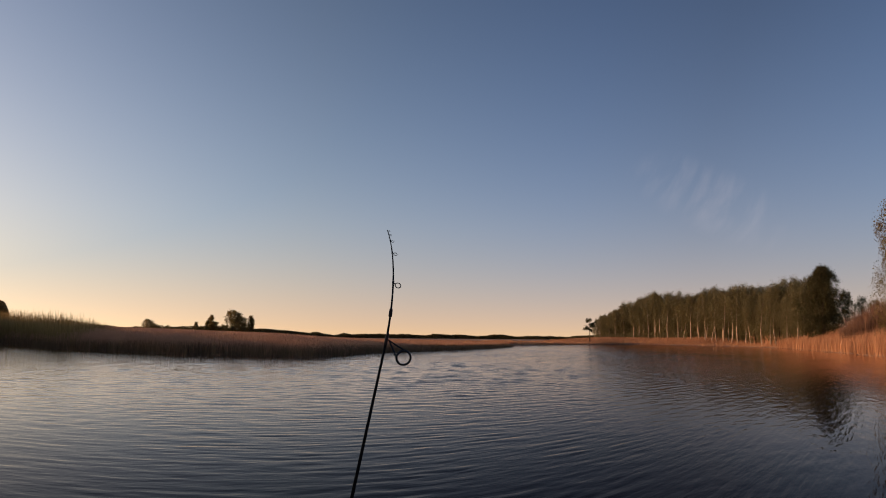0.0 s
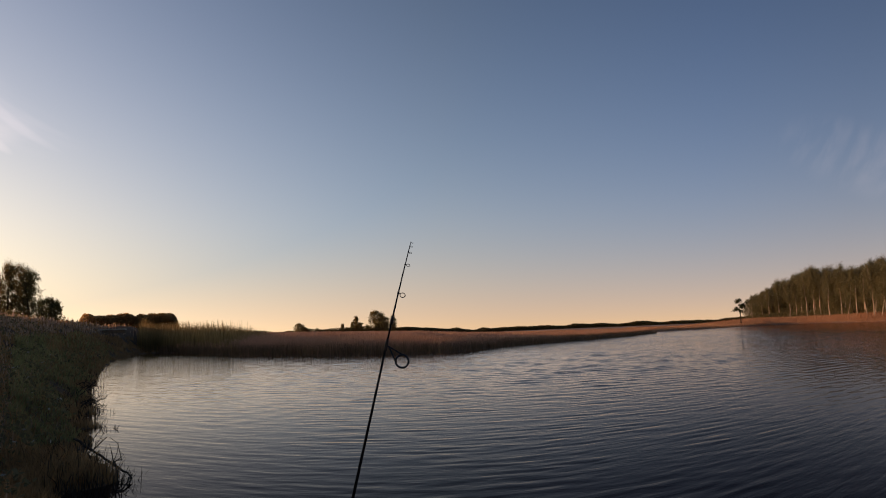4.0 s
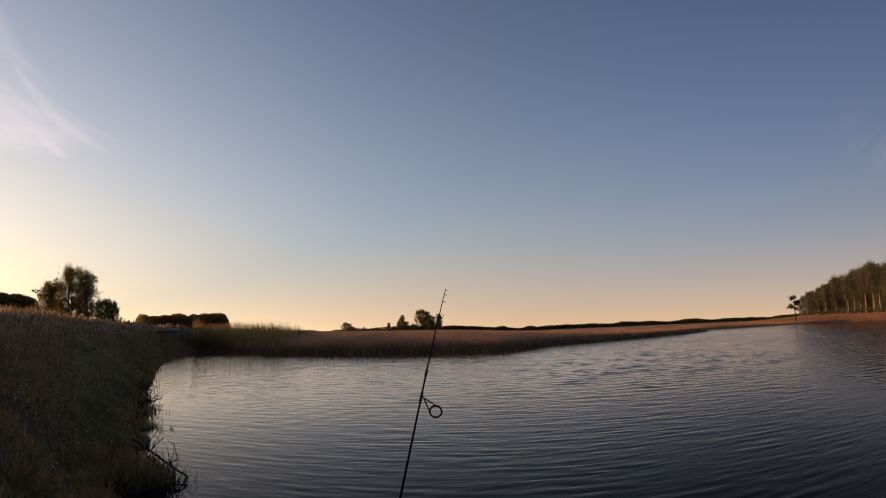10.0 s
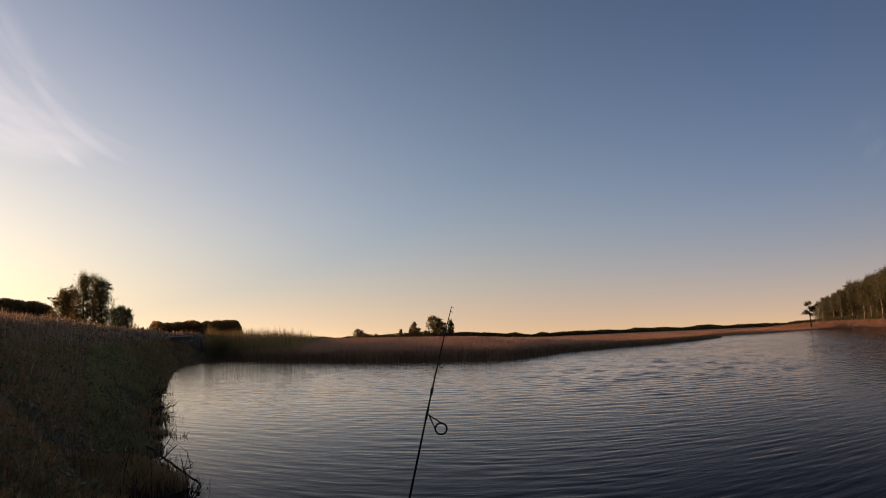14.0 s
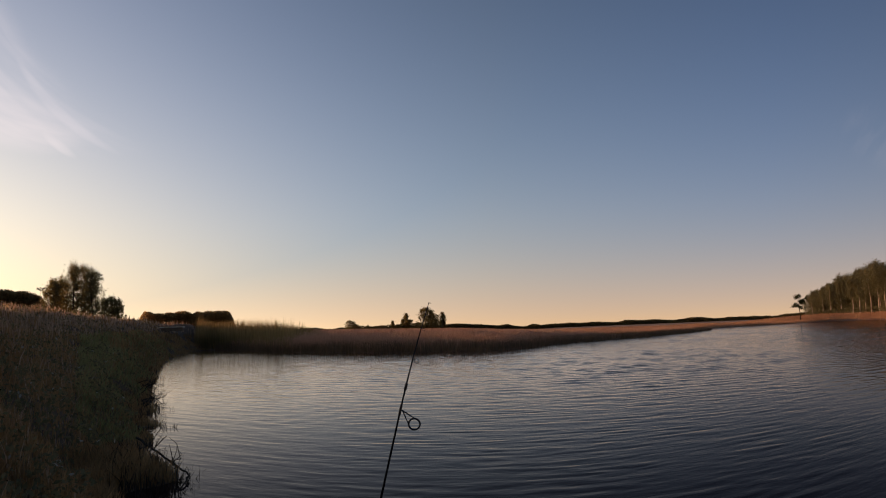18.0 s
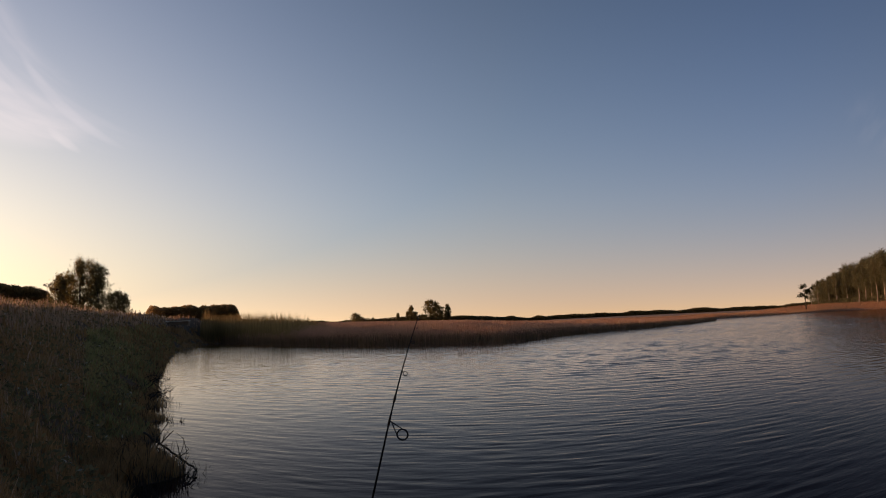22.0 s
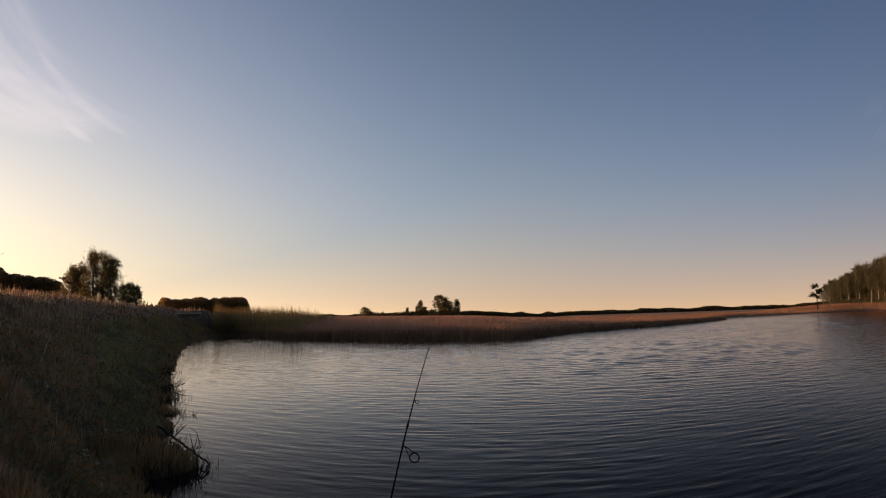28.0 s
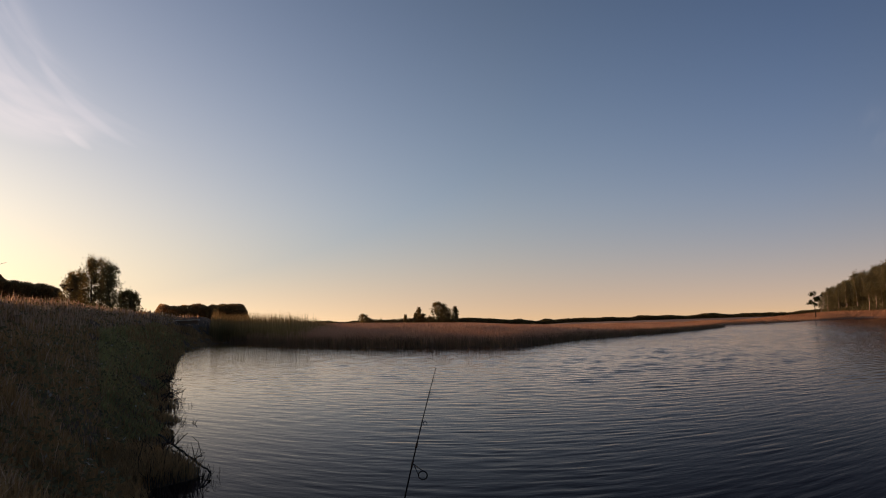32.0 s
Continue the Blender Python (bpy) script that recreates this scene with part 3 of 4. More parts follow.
def make_tree(rng, name, label, category, group, height, spread, start, n_clumps, per_clump, leaf_size, leaf_mat, bark, radius, clump=0.28, shape="oval", n_trunks=1, droop=0.3, n_limbs=9, sway=0.045, fill=0, tassel=(0.1, 0.3), gaps=-1.1):
    """A tree at the origin: trunks, limbs and a crown of leaf clumps round their ends."""
    tree = thing(name, label, category, group)
    centres, sizes = [], []
    for k in range(n_trunks):
        a = 2 * math.pi * k / max(n_trunks, 1) + rng.uniform(0, 1)
        off = (0, 0) if n_trunks == 1 else (math.cos(a) * spread * 0.32, math.sin(a) * spread * 0.32)
        tall = height * (1 if k == 0 else rng.uniform(0.78, 0.97))
        pts, (v, f), bark_mat = trunk_mesh(rng, tall, radius, bark, sway)
        t = part("trunk", mesh_of("trunk", v, f, bark_mat, smooth=True), tree)
        t.location = (*off, 0)
        for i in range(n_limbs):
            h = start + (0.95 - start) * (i + rng.uniform(0, 0.8)) / n_limbs
            j = min(int(h / 0.92 * 8), 7)
            p0 = Vector(pts[j]).lerp(Vector(pts[j + 1]), min(max(h / 0.92 * 8 - j, 0), 1))
            a = rng.uniform(0, 2 * math.pi)
            wide = {"oval": math.sin(math.pi * min(max((h - start) / (1.03 - start), 0.22), 0.95)) ** 0.6, "cone": 1.05 - (h - start) / (1 - start), "flat": 0.5 + 0.5 * h}.get(shape, 0.6)
            reach = spread * (0.75 if n_trunks > 1 else 1.0) * wide * rng.uniform(0.7, 1.05)
            p2 = p0 + Vector((math.cos(a) * reach, math.sin(a) * reach, reach * rng.uniform(0.1, 0.6) * (1.15 - h)))
            p1 = p0.lerp(p2, 0.5) + Vector((0, 0, reach * 0.10))
            v, f = tube([p0, p1, p2], [radius * 0.34 * (1.1 - h), radius * 0.2 * (1.1 - h), radius * 0.06], 5)
            b = part("limb", mesh_of("limb", v, f, bark_mat, smooth=True), tree)
            b.location = (*off, 0)
            for q in range(max(1, n_clumps // (n_limbs * n_trunks))):
                c = p0.lerp(p2, rng.uniform(0.3, 1.08)) + Vector((off[0], off[1], 0)) + Vector(rng.normal(0, clump * spread * 0.35, 3))
                s = clump * spread * rng.uniform(0.6, 1.2)
                d = rng.normal(0, 0.5, (per_clump, 3)).clip(-0.9, 0.9) * s
                d[:, 2] *= 0.9
                if droop > 1:
                    d[:, 2] = 0.3 * s - np.abs(d[:, 2]) * 2.2
                centres.append(np.array(c) + d)
                sizes.append(rng.uniform(0.5, 1.2, per_clump) * leaf_size)
    if fill:
        # hanging sprays through the whole crown, thinner towards its lumpy outline
        h = start + (1.0 - start) * rng.uniform(0, 1, fill) ** 0.85
        t = (h - start) / (1.0 - start)
        wide = {"oval": np.sin(np.pi * (0.10 + 0.84 * t)) ** 0.6, "birch": np.minimum(0.72 + t * 1.4, 1) * np.sqrt(np.clip(1 - (np.clip(t - 0.42, 0, 1) / 0.60) ** 2, 0, 1)),
                "dome": np.minimum(0.8 + t * 0.5, 1) * np.sqrt(np.clip(1 - (np.clip(t - 0.3, 0, 1) / 0.71) ** 2, 0, 1)), "spire": 0.25 + 0.75 * np.clip(1 - t, 0, 1) ** 0.8,
                "cone": 1.05 - t, "flat": 0.5 + 0.5 * t}[shape]
        a = rng.uniform(0, 2 * np.pi, fill)
        lump = 1 + 0.28 * np.sin(2 * a + 7 * t + rng.uniform(0, 6)) + 0.20 * np.sin(3 * a - 13 * t + rng.uniform(0, 6)) + 0.12 * np.sin(19 * t + a + rng.uniform(0, 6))
        out = np.sqrt(rng.uniform(0, 1, fill))
        rho = out * wide * lump * spread
        hole = np.sin(2 * a + 9 * t + rng.uniform(0, 6)) + np.sin(3 * a - 14 * t + rng.uniform(0, 6)) + np.sin(21 * t + 5 * out + rng.uniform(0, 6))
        kept = (hole > gaps) | (out < 0.3)
        rho, a, h, fill = rho[kept], a[kept], h[kept], int(kept.sum())
        c = np.stack([rho * np.cos(a), rho * np.sin(a), h * height], 1)
        m = 14
        d = rng.normal(0, 1, (fill, m, 3)) * np.array([tassel[0], tassel[0], tassel[1]])
        d[:, :, 2] -= tassel[1] * 0.7
        centres.append((c[:, None, :] + d).reshape(-1, 3))
        sizes.append(rng.uniform(0.5, 1.2, fill * m) * leaf_size)
    v, f = leaves(rng, np.concatenate(centres), np.concatenate(sizes), droop)
    v[:, 2] = np.maximum(v[:, 2], 0.25)
    part("crown", mesh_of("crown", v, f, leaf_mat), tree)
    return tree


def stand(tree, az, distance, turn=0.0, scale=1.0, sink=0.05):
    x, y = place(az, distance)
    tree.matrix_basis = pose(x, y, ground_at(x, y) - sink, 0, 0, turn) @ Matrix.Scale(scale, 4)
    return tree


def again(tree, az, distance, turn, scale):
    x, y = place(az, distance)
    made = copy_thing(tree, pose(x, y, ground_at(x, y) - 0.05, 0, 0, turn))
    made.scale = (scale, scale, scale)
    return made


rng = np.random.default_rng(5)
# the birches behind the bank, and the smaller ones beside them
for az, d, tall, spread, start in ((-28.75, 75, 3.9, 0.75, 0.10), (-28.15, 77, 4.15, 0.9, 0.03), (-27.45, 76, 5.55, 1.0, 0.03), (-26.75, 77, 5.55, 1.1, 0.03), (-26.2, 75, 4.9, 0.9, 0.08)):
    stand(make_tree(rng, "birch_tree", "slender birch with hanging twigs, dark against the glow", "tree", "birches on the bank", tall, spread, start, 60, 26, 0.075, LEAF, BARK, 0.09, 0.2, droop=1.4, n_limbs=15, shape="birch", fill=620, tassel=(0.12, 0.24), gaps=-0.55), az, d, az * 31)
for az, tall in ((-25.4, 2.75), (-24.95, 2.9), (-24.5, 2.6)):
    stand(make_tree(rng, "young_birch", "small slender birch beside taller ones on the bank", "tree", "young birches", tall, 0.68, 0.04, 24, 20, 0.07, LEAF, BARK, 0.06, 0.2, droop=0.8, n_limbs=12, shape="birch", fill=330, tassel=(0.06, 0.16)), az, 84, az * 47)

# single trees far out on the marsh
far_tree = stand(make_tree(rng, "marsh_tree", "broad deciduous tree far out on the marsh", "tree", "trees on the marsh", 7.9, 3.1, 0.03, 60, 30, 0.17, LEAF, BARK, 0.17, 0.2, n_limbs=10, shape="dome", fill=620, tassel=(0.22, 0.24), gaps=-0.5), -1.35, 230, 0)
slim = stand(make_tree(rng, "marsh_tree", "slender upright tree far out on the marsh", "tree", "trees on the marsh", 6.4, 1.5, 0.03, 36, 24, 0.16, LEAF, BARK, 0.13, 0.3, n_limbs=12, shape="spire", fill=300, tassel=(0.2, 0.24), gaps=-0.6), -0.05, 232, 0)
for az, d, s in ((-2.95, 231, 1.0), (-4.05, 236, 0.66), (-6.0, 240, 0.48), (-0.55, 228, 0.66), (-3.25, 229, 0.72)):
    again(slim, az, d, az * 77, s)
for az, d, s in ((-7.42, 235, 0.60), (-5.0, 242, 0.36), (-6.7, 238, 0.34), (-3.6, 240, 0.36), (-2.1, 240, 0.42), (-2.7, 231, 0.55), (-0.85, 233, 0.80), (-7.0, 236, 0.45)):
    again(far_tree, az, d, az * 50, s)
pine = stand(make_tree(rng, "pine_tree", "lone pine with a bare trunk and flat crown", "tree", "", 6.0, 1.5, 0.50, 36, 30, 0.17, NEEDLE, BARK, 0.14, 0.34, shape="flat", n_limbs=9, sway=0.012), 26.65, 182, 30)

# the birch wood on the far shore
kinds = []
for k in range(8):
    front = k < 6
    kinds.append(make_tree(rng, "wood_birch", "tall birch with a pale trunk at the edge of the wood" if front else "tall leafy tree inside the birch wood", "tree", "birch wood",
                           15.5, 1.9 if front else 3.0, (0.46 if k % 3 == 1 else 0.30) if front else 0.05, 28, 20, 0.18, WOOD_LEAF, BIRCH_BARK if front else BARK, 0.16, 0.25, n_limbs=14, sway=0.075 if front else 0.04, shape="birch", fill=300 if front else 560, tassel=(0.34, 0.60), droop=0.9))


def wood_top(az):
    return float(np.interp(az, [26.9, 28.2, 30, 31.8, 34, 36.5, 39.5, 43, 46], [5.4, 8.5, 11.6, 13.0, 13.0, 12.8, 12.9, 12.9, 12.6]))


count = 0
for row in range(5):
    az = 27.0 + 0.2 * row
    while az < (43.5 if row else 42.0):
        far = float(np.interp(az, [27, 29, 31.5, 34, 38, 41, 44], [226, 221, 212, 200, 184, 168, 158])) + row * 3.5 + rng.uniform(-1.2, 1.2)
        k = int(rng.integers(0, 6)) if row < 1 or (row == 1 and rng.uniform() < 0.3) else 6 + int(rng.integers(0, 2))
        s = wood_top(az) / 15.5 * rng.uniform(0.80, 1.05)
        if count < len(kinds) and k == count:
            stand(kinds[k], az, far, rng.uniform(0, 360), s)
            count += 1
        else:
            again(kinds[k], az, far, rng.uniform(0, 360), s)
        az += rng.uniform(0.35, 0.75) * (0.75 + 0.25 * s) * (1.05 if row == 0 else 1.0)
for k in range(count, len(kinds)):
    stand(kinds[k], 37.2 + k * 0.7, 205, 0, 1.0)
for az, d, s in ((44.6, 168, 0.62), (45.5, 172, 0.56), (46.3, 166, 0.5)):
    again(kinds[6], az, d, az * 61, s)
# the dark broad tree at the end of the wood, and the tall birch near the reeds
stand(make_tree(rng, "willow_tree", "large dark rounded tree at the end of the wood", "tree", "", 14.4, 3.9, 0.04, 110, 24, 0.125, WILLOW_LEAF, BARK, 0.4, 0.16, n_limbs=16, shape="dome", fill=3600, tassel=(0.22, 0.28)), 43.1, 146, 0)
stand(make_tree(rng, "shore_birch", "tall thin birch with hanging twigs near the reeds", "tree", "", 17.0, 2.5, 0.12, 60, 30, 0.085, LEAF, BIRCH_BARK, 0.17, 0.14, droop=1.8, n_limbs=20, shape="birch", fill=1900, tassel=(0.14, 0.5)), 47.8, 92, 0)


def thicket(name, label, az0, az1, far, tops, depth, n, size, mat, seed, ends=2.6):
    """A dense belt of shrubs: stems and leafy sprays over its whole depth."""
    g = np.random.default_rng(seed)
    az = np.radians(g.uniform(az0, az1, n))
    d = (np.interp(np.degrees(az), np.linspace(az0, az1, len(far)), far) if isinstance(far, tuple) else far) + g.uniform(0, depth, n)
    far = float(np.mean(far))
    x, y = d * np.sin(az), d * np.cos(az)
    base = ground(x, y)
    grid = np.linspace(az0, az1, len(tops))
    across = np.degrees(az) * far / 57.3
    left, right = az0 * far / 57.3, az1 * far / 57.3
    step = 0.9 + far * 0.009
    c = np.arange(left - step, right + step, step * 0.55)
    c = c + g.normal(0, step * 0.3, len(c))
    r, k = g.uniform(1.0, 2.0, len(c)) * step, g.uniform(0.93, 1.03, len(c))
    lump = np.zeros(n)
    for q in range(len(c)):
        lump = np.maximum(lump, k[q] * np.sqrt(np.clip(1 - ((across - c[q]) / r[q]) ** 2, 0, 1)) ** 0.7)
    tall = np.interp(np.degrees(az), grid, tops) * np.maximum(lump, 0.9 if far < 300 else 0.62)
    end = np.minimum(np.degrees(az) - az0, az1 - np.degrees(az)) * far / 57.3
    tall *= np.sqrt(np.clip(1 - (1 - np.clip(end / ends, 0, 1)) ** 2, 0.12, 1))
    h = np.where(g.uniform(0, 1, n) < 0.35, g.uniform(0, 0.5, n), g.uniform(0, 1, n) ** 0.5) * tall
    v, f = leaves(g, np.stack([x, y, base + h], 1), g.uniform(0.5, 1.2, n) * size)
    return tagged(new(name, mesh_of(name, v, f, mat)), label, "shrubs", kind="stuff")


thicket("thicket", "dark rounded belt of trees behind the reeds", -23.3, -16.2, 150, (6.3, 6.4, 6.3, 6.4, 6.5, 6.5, 6.3), 8, 60000, 0.20, THICKET_LEAF, 11, 1.7)
thicket("thicket", "dark belt of trees behind the grassy bank", -34.5, -29.0, 95, (5.9, 5.5, 5.1, 4.7, 4.3, 3.9, 3.5), 6, 42000, 0.16, THICKET_LEAF, 12, 0.8)


def scrub():
    """Leafless brush: many upright bare stems that fan out at the top."""
    g = np.random.default_rng(13)
    n = 42000
    az = g.uniform(44.2, 56, n)
    d = 120 + g.uniform(0, 16, n)
    x, y = d * np.sin(np.radians(az)), d * np.cos(np.radians(az))
    tall = np.interp(az, [44.2, 45.2, 46.5, 49, 56], [3.6, 5.4, 7.0, 8.0, 8.0]) * (0.9 + 0.1 * np.sin(az * 9) + 0.08 * np.sin(az * 23 + 1))
    v, f = blades(g, np.stack([x, y, ground(x, y) - 0.05], 1), tall * g.uniform(0.55, 1.05, n), g.uniform(0.03, 0.065, n), 0.4)
    tagged(new("scrub", mesh_of("scrub", v, f, SCRUB)), "low leafless scrub behind the reeds", "shrubs", kind="stuff")


scrub()
thicket("undergrowth", "low leafy scrub along the edge of the wood", 27.1, 43.5, (224, 218, 210, 202, 194, 185, 174, 163), (1.2, 1.5, 1.9, 1.6, 2.2, 1.8, 2.4), 3, 9000, 0.26, WOOD_LEAF, 18)
thicket("undergrowth", "dense leafy undergrowth inside the birch wood", 27.3, 43.5, (228, 222, 214, 206, 198, 189, 178, 167), (2.5, 3.5, 4.5, 5, 5, 5, 5), 7, 26000, 0.34, WOOD_LEAF, 16)
WOOD_LINE = random.Random(8)
thicket("far_woods", "low line of distant woods on the horizon", -22, 33, 560, tuple(WOOD_LINE.choice((2.8, 3.1, 3.3, 3.5, 3.7, 4.3)) + WOOD_LINE.uniform(-0.2, 0.2) for _ in range(84)), 30, 90000, 0.72, DARK_LEAF, 14)
thicket("marsh_bushes", "low dark bushes between the marsh trees", -7.8, 0.4, 236, (2.3, 2.9, 2.6, 3.0, 3.0, 3.1, 3.2, 2.6), 6, 10000, 0.19, DARK_LEAF, 17)
thicket("far_woods", "low line of distant bushes on the marsh", -13.5, -9.2, 240, (2.6, 2.3, 3.0, 2.6, 2.2), 8, 1500, 0.35, DARK_LEAF, 15)


# ---- reeds ----
def reed_bed(name, label, seed, n, box, reach, heights, width, mat, lean=0.12, keep=None, plume=0.0, low=0.6):
    """Reeds at random between the shoreline and reach metres inland, inside a box of the plan."""
    g = np.random.default_rng(seed)
    (x0, x1), (y0, y1) = box
    found = []
    while sum(map(len, found)) < n:
        x, y = g.uniform(x0, x1, 4 * n), g.uniform(y0, y1, 4 * n)
        sd = from_shore(x, y)
        ok = (sd > reach[0]) & (sd < reach[1]) & (on_bank(x, y) < 0.5)
        if keep is not None:
            ok &= keep(x, y)
        found.append(np.stack([x[ok], y[ok]], 1))
        if not ok.any():
            break
    p = np.concatenate(found)[:n]
    base = np.concatenate([p, (np.maximum(ground(p[:, 0], p[:, 1]), -0.2) - 0.03)[:, None]], 1)
    h = np.interp(p[:, 0], *heights) * g.uniform(0.72, 1.08, len(p)) * (low + (1 - low) * smooth(from_shore(p[:, 0], p[:, 1]) / 7))
    v, f = blades(g, base, h, g.uniform(0.6, 1.3, len(p)) * width, lean)
    if plume:
        k = int(len(p) * plume)
        c = base[:k] + np.stack([g.normal(0, 0.03, k), g.normal(0, 0.03, k), h[:k] * 0.97], 1)
        lv, lf = leaves(g, c, g.uniform(0.03, 0.065, k) * (1 + width * 4), 1.5)
        f = f + (lf + len(v)).tolist()
        v = np.concatenate([v, lv])
    return tagged(new(name, mesh_of(name, v, f, mat)), label, "reeds", kind="stuff")


MARSH_TOPS = ([-30, -20, -8, 3, 10, 20, 40], [1.9, 1.75, 1.45, 1.2, 0.8, 0.5, 0.4])
reed_bed("reeds", "dry tan reeds along the water's edge", 21, 56000, ((-24, 42), (48, 112)), (-0.25, 5), MARSH_TOPS, 0.026, REED, plume=0.6)
reed_bed("reeds", "wide bed of dry reeds over the marsh", 22, 50000, ((-60, 90), (55, 190)), (5, 60), MARSH_TOPS, 0.07, REED, keep=lambda x, y: (x < 40) & (y > 60), plume=0.7)
reed_bed("reeds", "tall green reeds with pointed tips", 23, 13000, ((-31, -13.5), (60, 98)), (-0.2, 10), ([-31, -27, -22, -16, -13.5], [3.1, 3.5, 2.9, 2.1, 1.5]), 0.04, GREEN_REED, 0.08, low=0.75)
reed_bed("reeds", "scattered taller reeds with pointed tips", 27, 420, ((-27, -14.5), (60, 92)), (0.0, 7), ([-27, -22, -16, -14.5], [3.4, 3.5, 2.9, 2.2]), 0.07, GREEN_REED, 0.1, low=0.9)
# a dark fringe added to imitate the shade on the reeds' front
reed_bed("sedge", "added dark sedge that deepens the shaded foot of the reeds", 28, 26000, ((-27, 42), (48, 112)), (-0.5, 0.6), ([-27, -8, 10, 42], [1.05, 0.9, 0.62, 0.35]), 0.032, SHADE_SEDGE, 0.3, low=0.9)
reed_bed("reeds", "russet reeds lit by the low sun along the far shore", 24, 60000, ((45, 145), (115, 200)), (-0.2, 14), ([45, 80, 145], [0.55, 0.55, 0.6]), 0.05, RUSSET_REED, plume=0.5)
reed_bed("reeds", "tall russet reeds lit by the low sun", 25, 30000, ((62, 140), (40, 150)), (-0.3, 10), ([62, 80, 100, 140], [3.3, 3.3, 2.9, 2.4]), 0.05, RUSSET_REED, keep=lambda x, y: y < 1.2 * x + 2 + 6 * np.sin(x * 0.5), plume=0.5)
reed_bed("reeds", "low dry sedge on the far side of the inlet", 26, 8000, ((8, 62), (105, 150)), (-0.2, 14), ([8, 60], [0.45, 0.55]), 0.10, RUSSET_REED, keep=lambda x, y: y > 111)


# ---- the near bank ----
def bank_grass(name, label, seed, n, heights, mat, sd_range, d_range, az_range=(-46, -16), width=0.0011, lean=0.5):
    g = np.random.default_rng(seed)
    az = np.radians(g.uniform(*az_range, 4 * n))
    d = np.exp(g.uniform(math.log(d_range[0]), math.log(d_range[1]), 4 * n))
    x, y = d * np.sin(az), d * np.cos(az)
    sd = from_shore(x, y)
    ok = (sd > sd_range[0]) & (sd < sd_range[1]) & (on_bank(x, y) > 0.03)
    x, y, d = x[ok][:n], y[ok][:n], d[ok][:n]
    patch = 0.65 + 0.5 * np.sin(x * 1.7 + np.sin(y * 0.9) * 2) * np.sin(y * 1.1 + x * 0.5)
    base = np.stack([x, y, ground(x, y) - 0.03], 1)
    v, f = blades(g, base, g.uniform(*heights, len(x)) * patch.clip(0.4, 1.2) * (0.62 + 0.38 * smooth((sd[ok][:n] - 0.1) / 1.6)), g.uniform(0.6, 1.4, len(x)) * (0.004 + width * d), lean)
    return tagged(new(name, mesh_of(name, v, f, mat)), label, "grass", kind="stuff")


bank_grass("grass", "dark uncut grass on the sloping bank", 31, 60000, (0.22, 0.50), GRASS, (-0.08, 10), (5, 90))
bank_grass("grass", "fresh green grass low on the bank", 35, 32000, (0.25, 0.55), FRESH, (0.0, 3.0), (11, 72), (-27, -20.5))
bank_grass("grass", "rough grass overhanging the water's edge", 36, 22000, (0.25, 0.5), GRASS, (-0.24, 1.1), (7, 95), (-27, -16.5))
bank_grass("grass", "pale dry grass stalks along the top of the bank", 32, 32000, (0.26, 0.66), STRAW, (3.2, 18), (12, 95), lean=0.3)
bank_grass("grass", "thin dry stalks among the bank grass", 33, 3500, (0.3, 0.6), STRAW, (0.2, 6), (5, 60), lean=0.6)
bank_grass("grass", "matted brown grass where the bank runs down to the reeds", 37, 14000, (0.3, 0.6), GRASS, (-0.15, 3.0), (38, 96), (-25, -16), width=0.0010)
bank_grass("waterside_stalks", "dark dead stalks standing at the water's edge", 34, 1700, (0.2, 0.7), TWIG, (-0.55, 0.15), (7, 45), (-25, -17), width=0.0007, lean=0.8)


def near_grass():
    g = np.random.default_rng(39)
    x, y = g.uniform(-9, 6, 60000), g.uniform(-9, 8, 60000)
    sd = from_shore(x, y)
    ok = (sd > 0.0) & (np.hypot(x, y) > 0.9) & (y < 7) & (np.hypot(x + 0.1, np.clip(y - 1.5, 0, None)) > 0.35)
    x, y = x[ok][:24000], y[ok][:24000]
    v, f = blades(g, np.stack([x, y, ground(x, y) - 0.03], 1), g.uniform(0.12, 0.34, len(x)), g.uniform(0.008, 0.018, len(x)), 0.6)
    tagged(new("grass", mesh_of("grass", v, f, GRASS)), "trodden grass where the bank meets the water", "grass", kind="stuff")


near_grass()


def branch(name, label, points, radius, twigs, seed):
    """A bent dead branch with side twigs."""
    g = np.random.default_rng(seed)
    ob = thing(name, label, "branch")
    pts = [Vector(p) for p in points]
    fine = []
    for a, b in zip(pts, pts[1:]):
        fine += [a.lerp(b, k / 4) + Vector(g.normal(0, 0.008, 3)) for k in range(4)]
    fine.append(pts[-1])
    v, f = tube(fine, [radius * (1 - 0.6 * i / len(fine)) for i in range(len(fine))], 6)
    part("stem", mesh_of("stem", v, f, TWIG, smooth=True), ob)
    for k in range(twigs):
        p = fine[int(g.integers(1, len(fine)))]
        q = p + Vector((g.normal(0, 0.10), g.normal(0, 0.10), g.uniform(0.05, 0.28)))
        v, f = tube([p, p.lerp(q, 0.5) + Vector(g.normal(0, 0.02, 3)), q], [radius * 0.4, radius * 0.3, radius * 0.15], 5)
        part("twig", mesh_of("twig", v, f, TWIG), ob)
    return ob


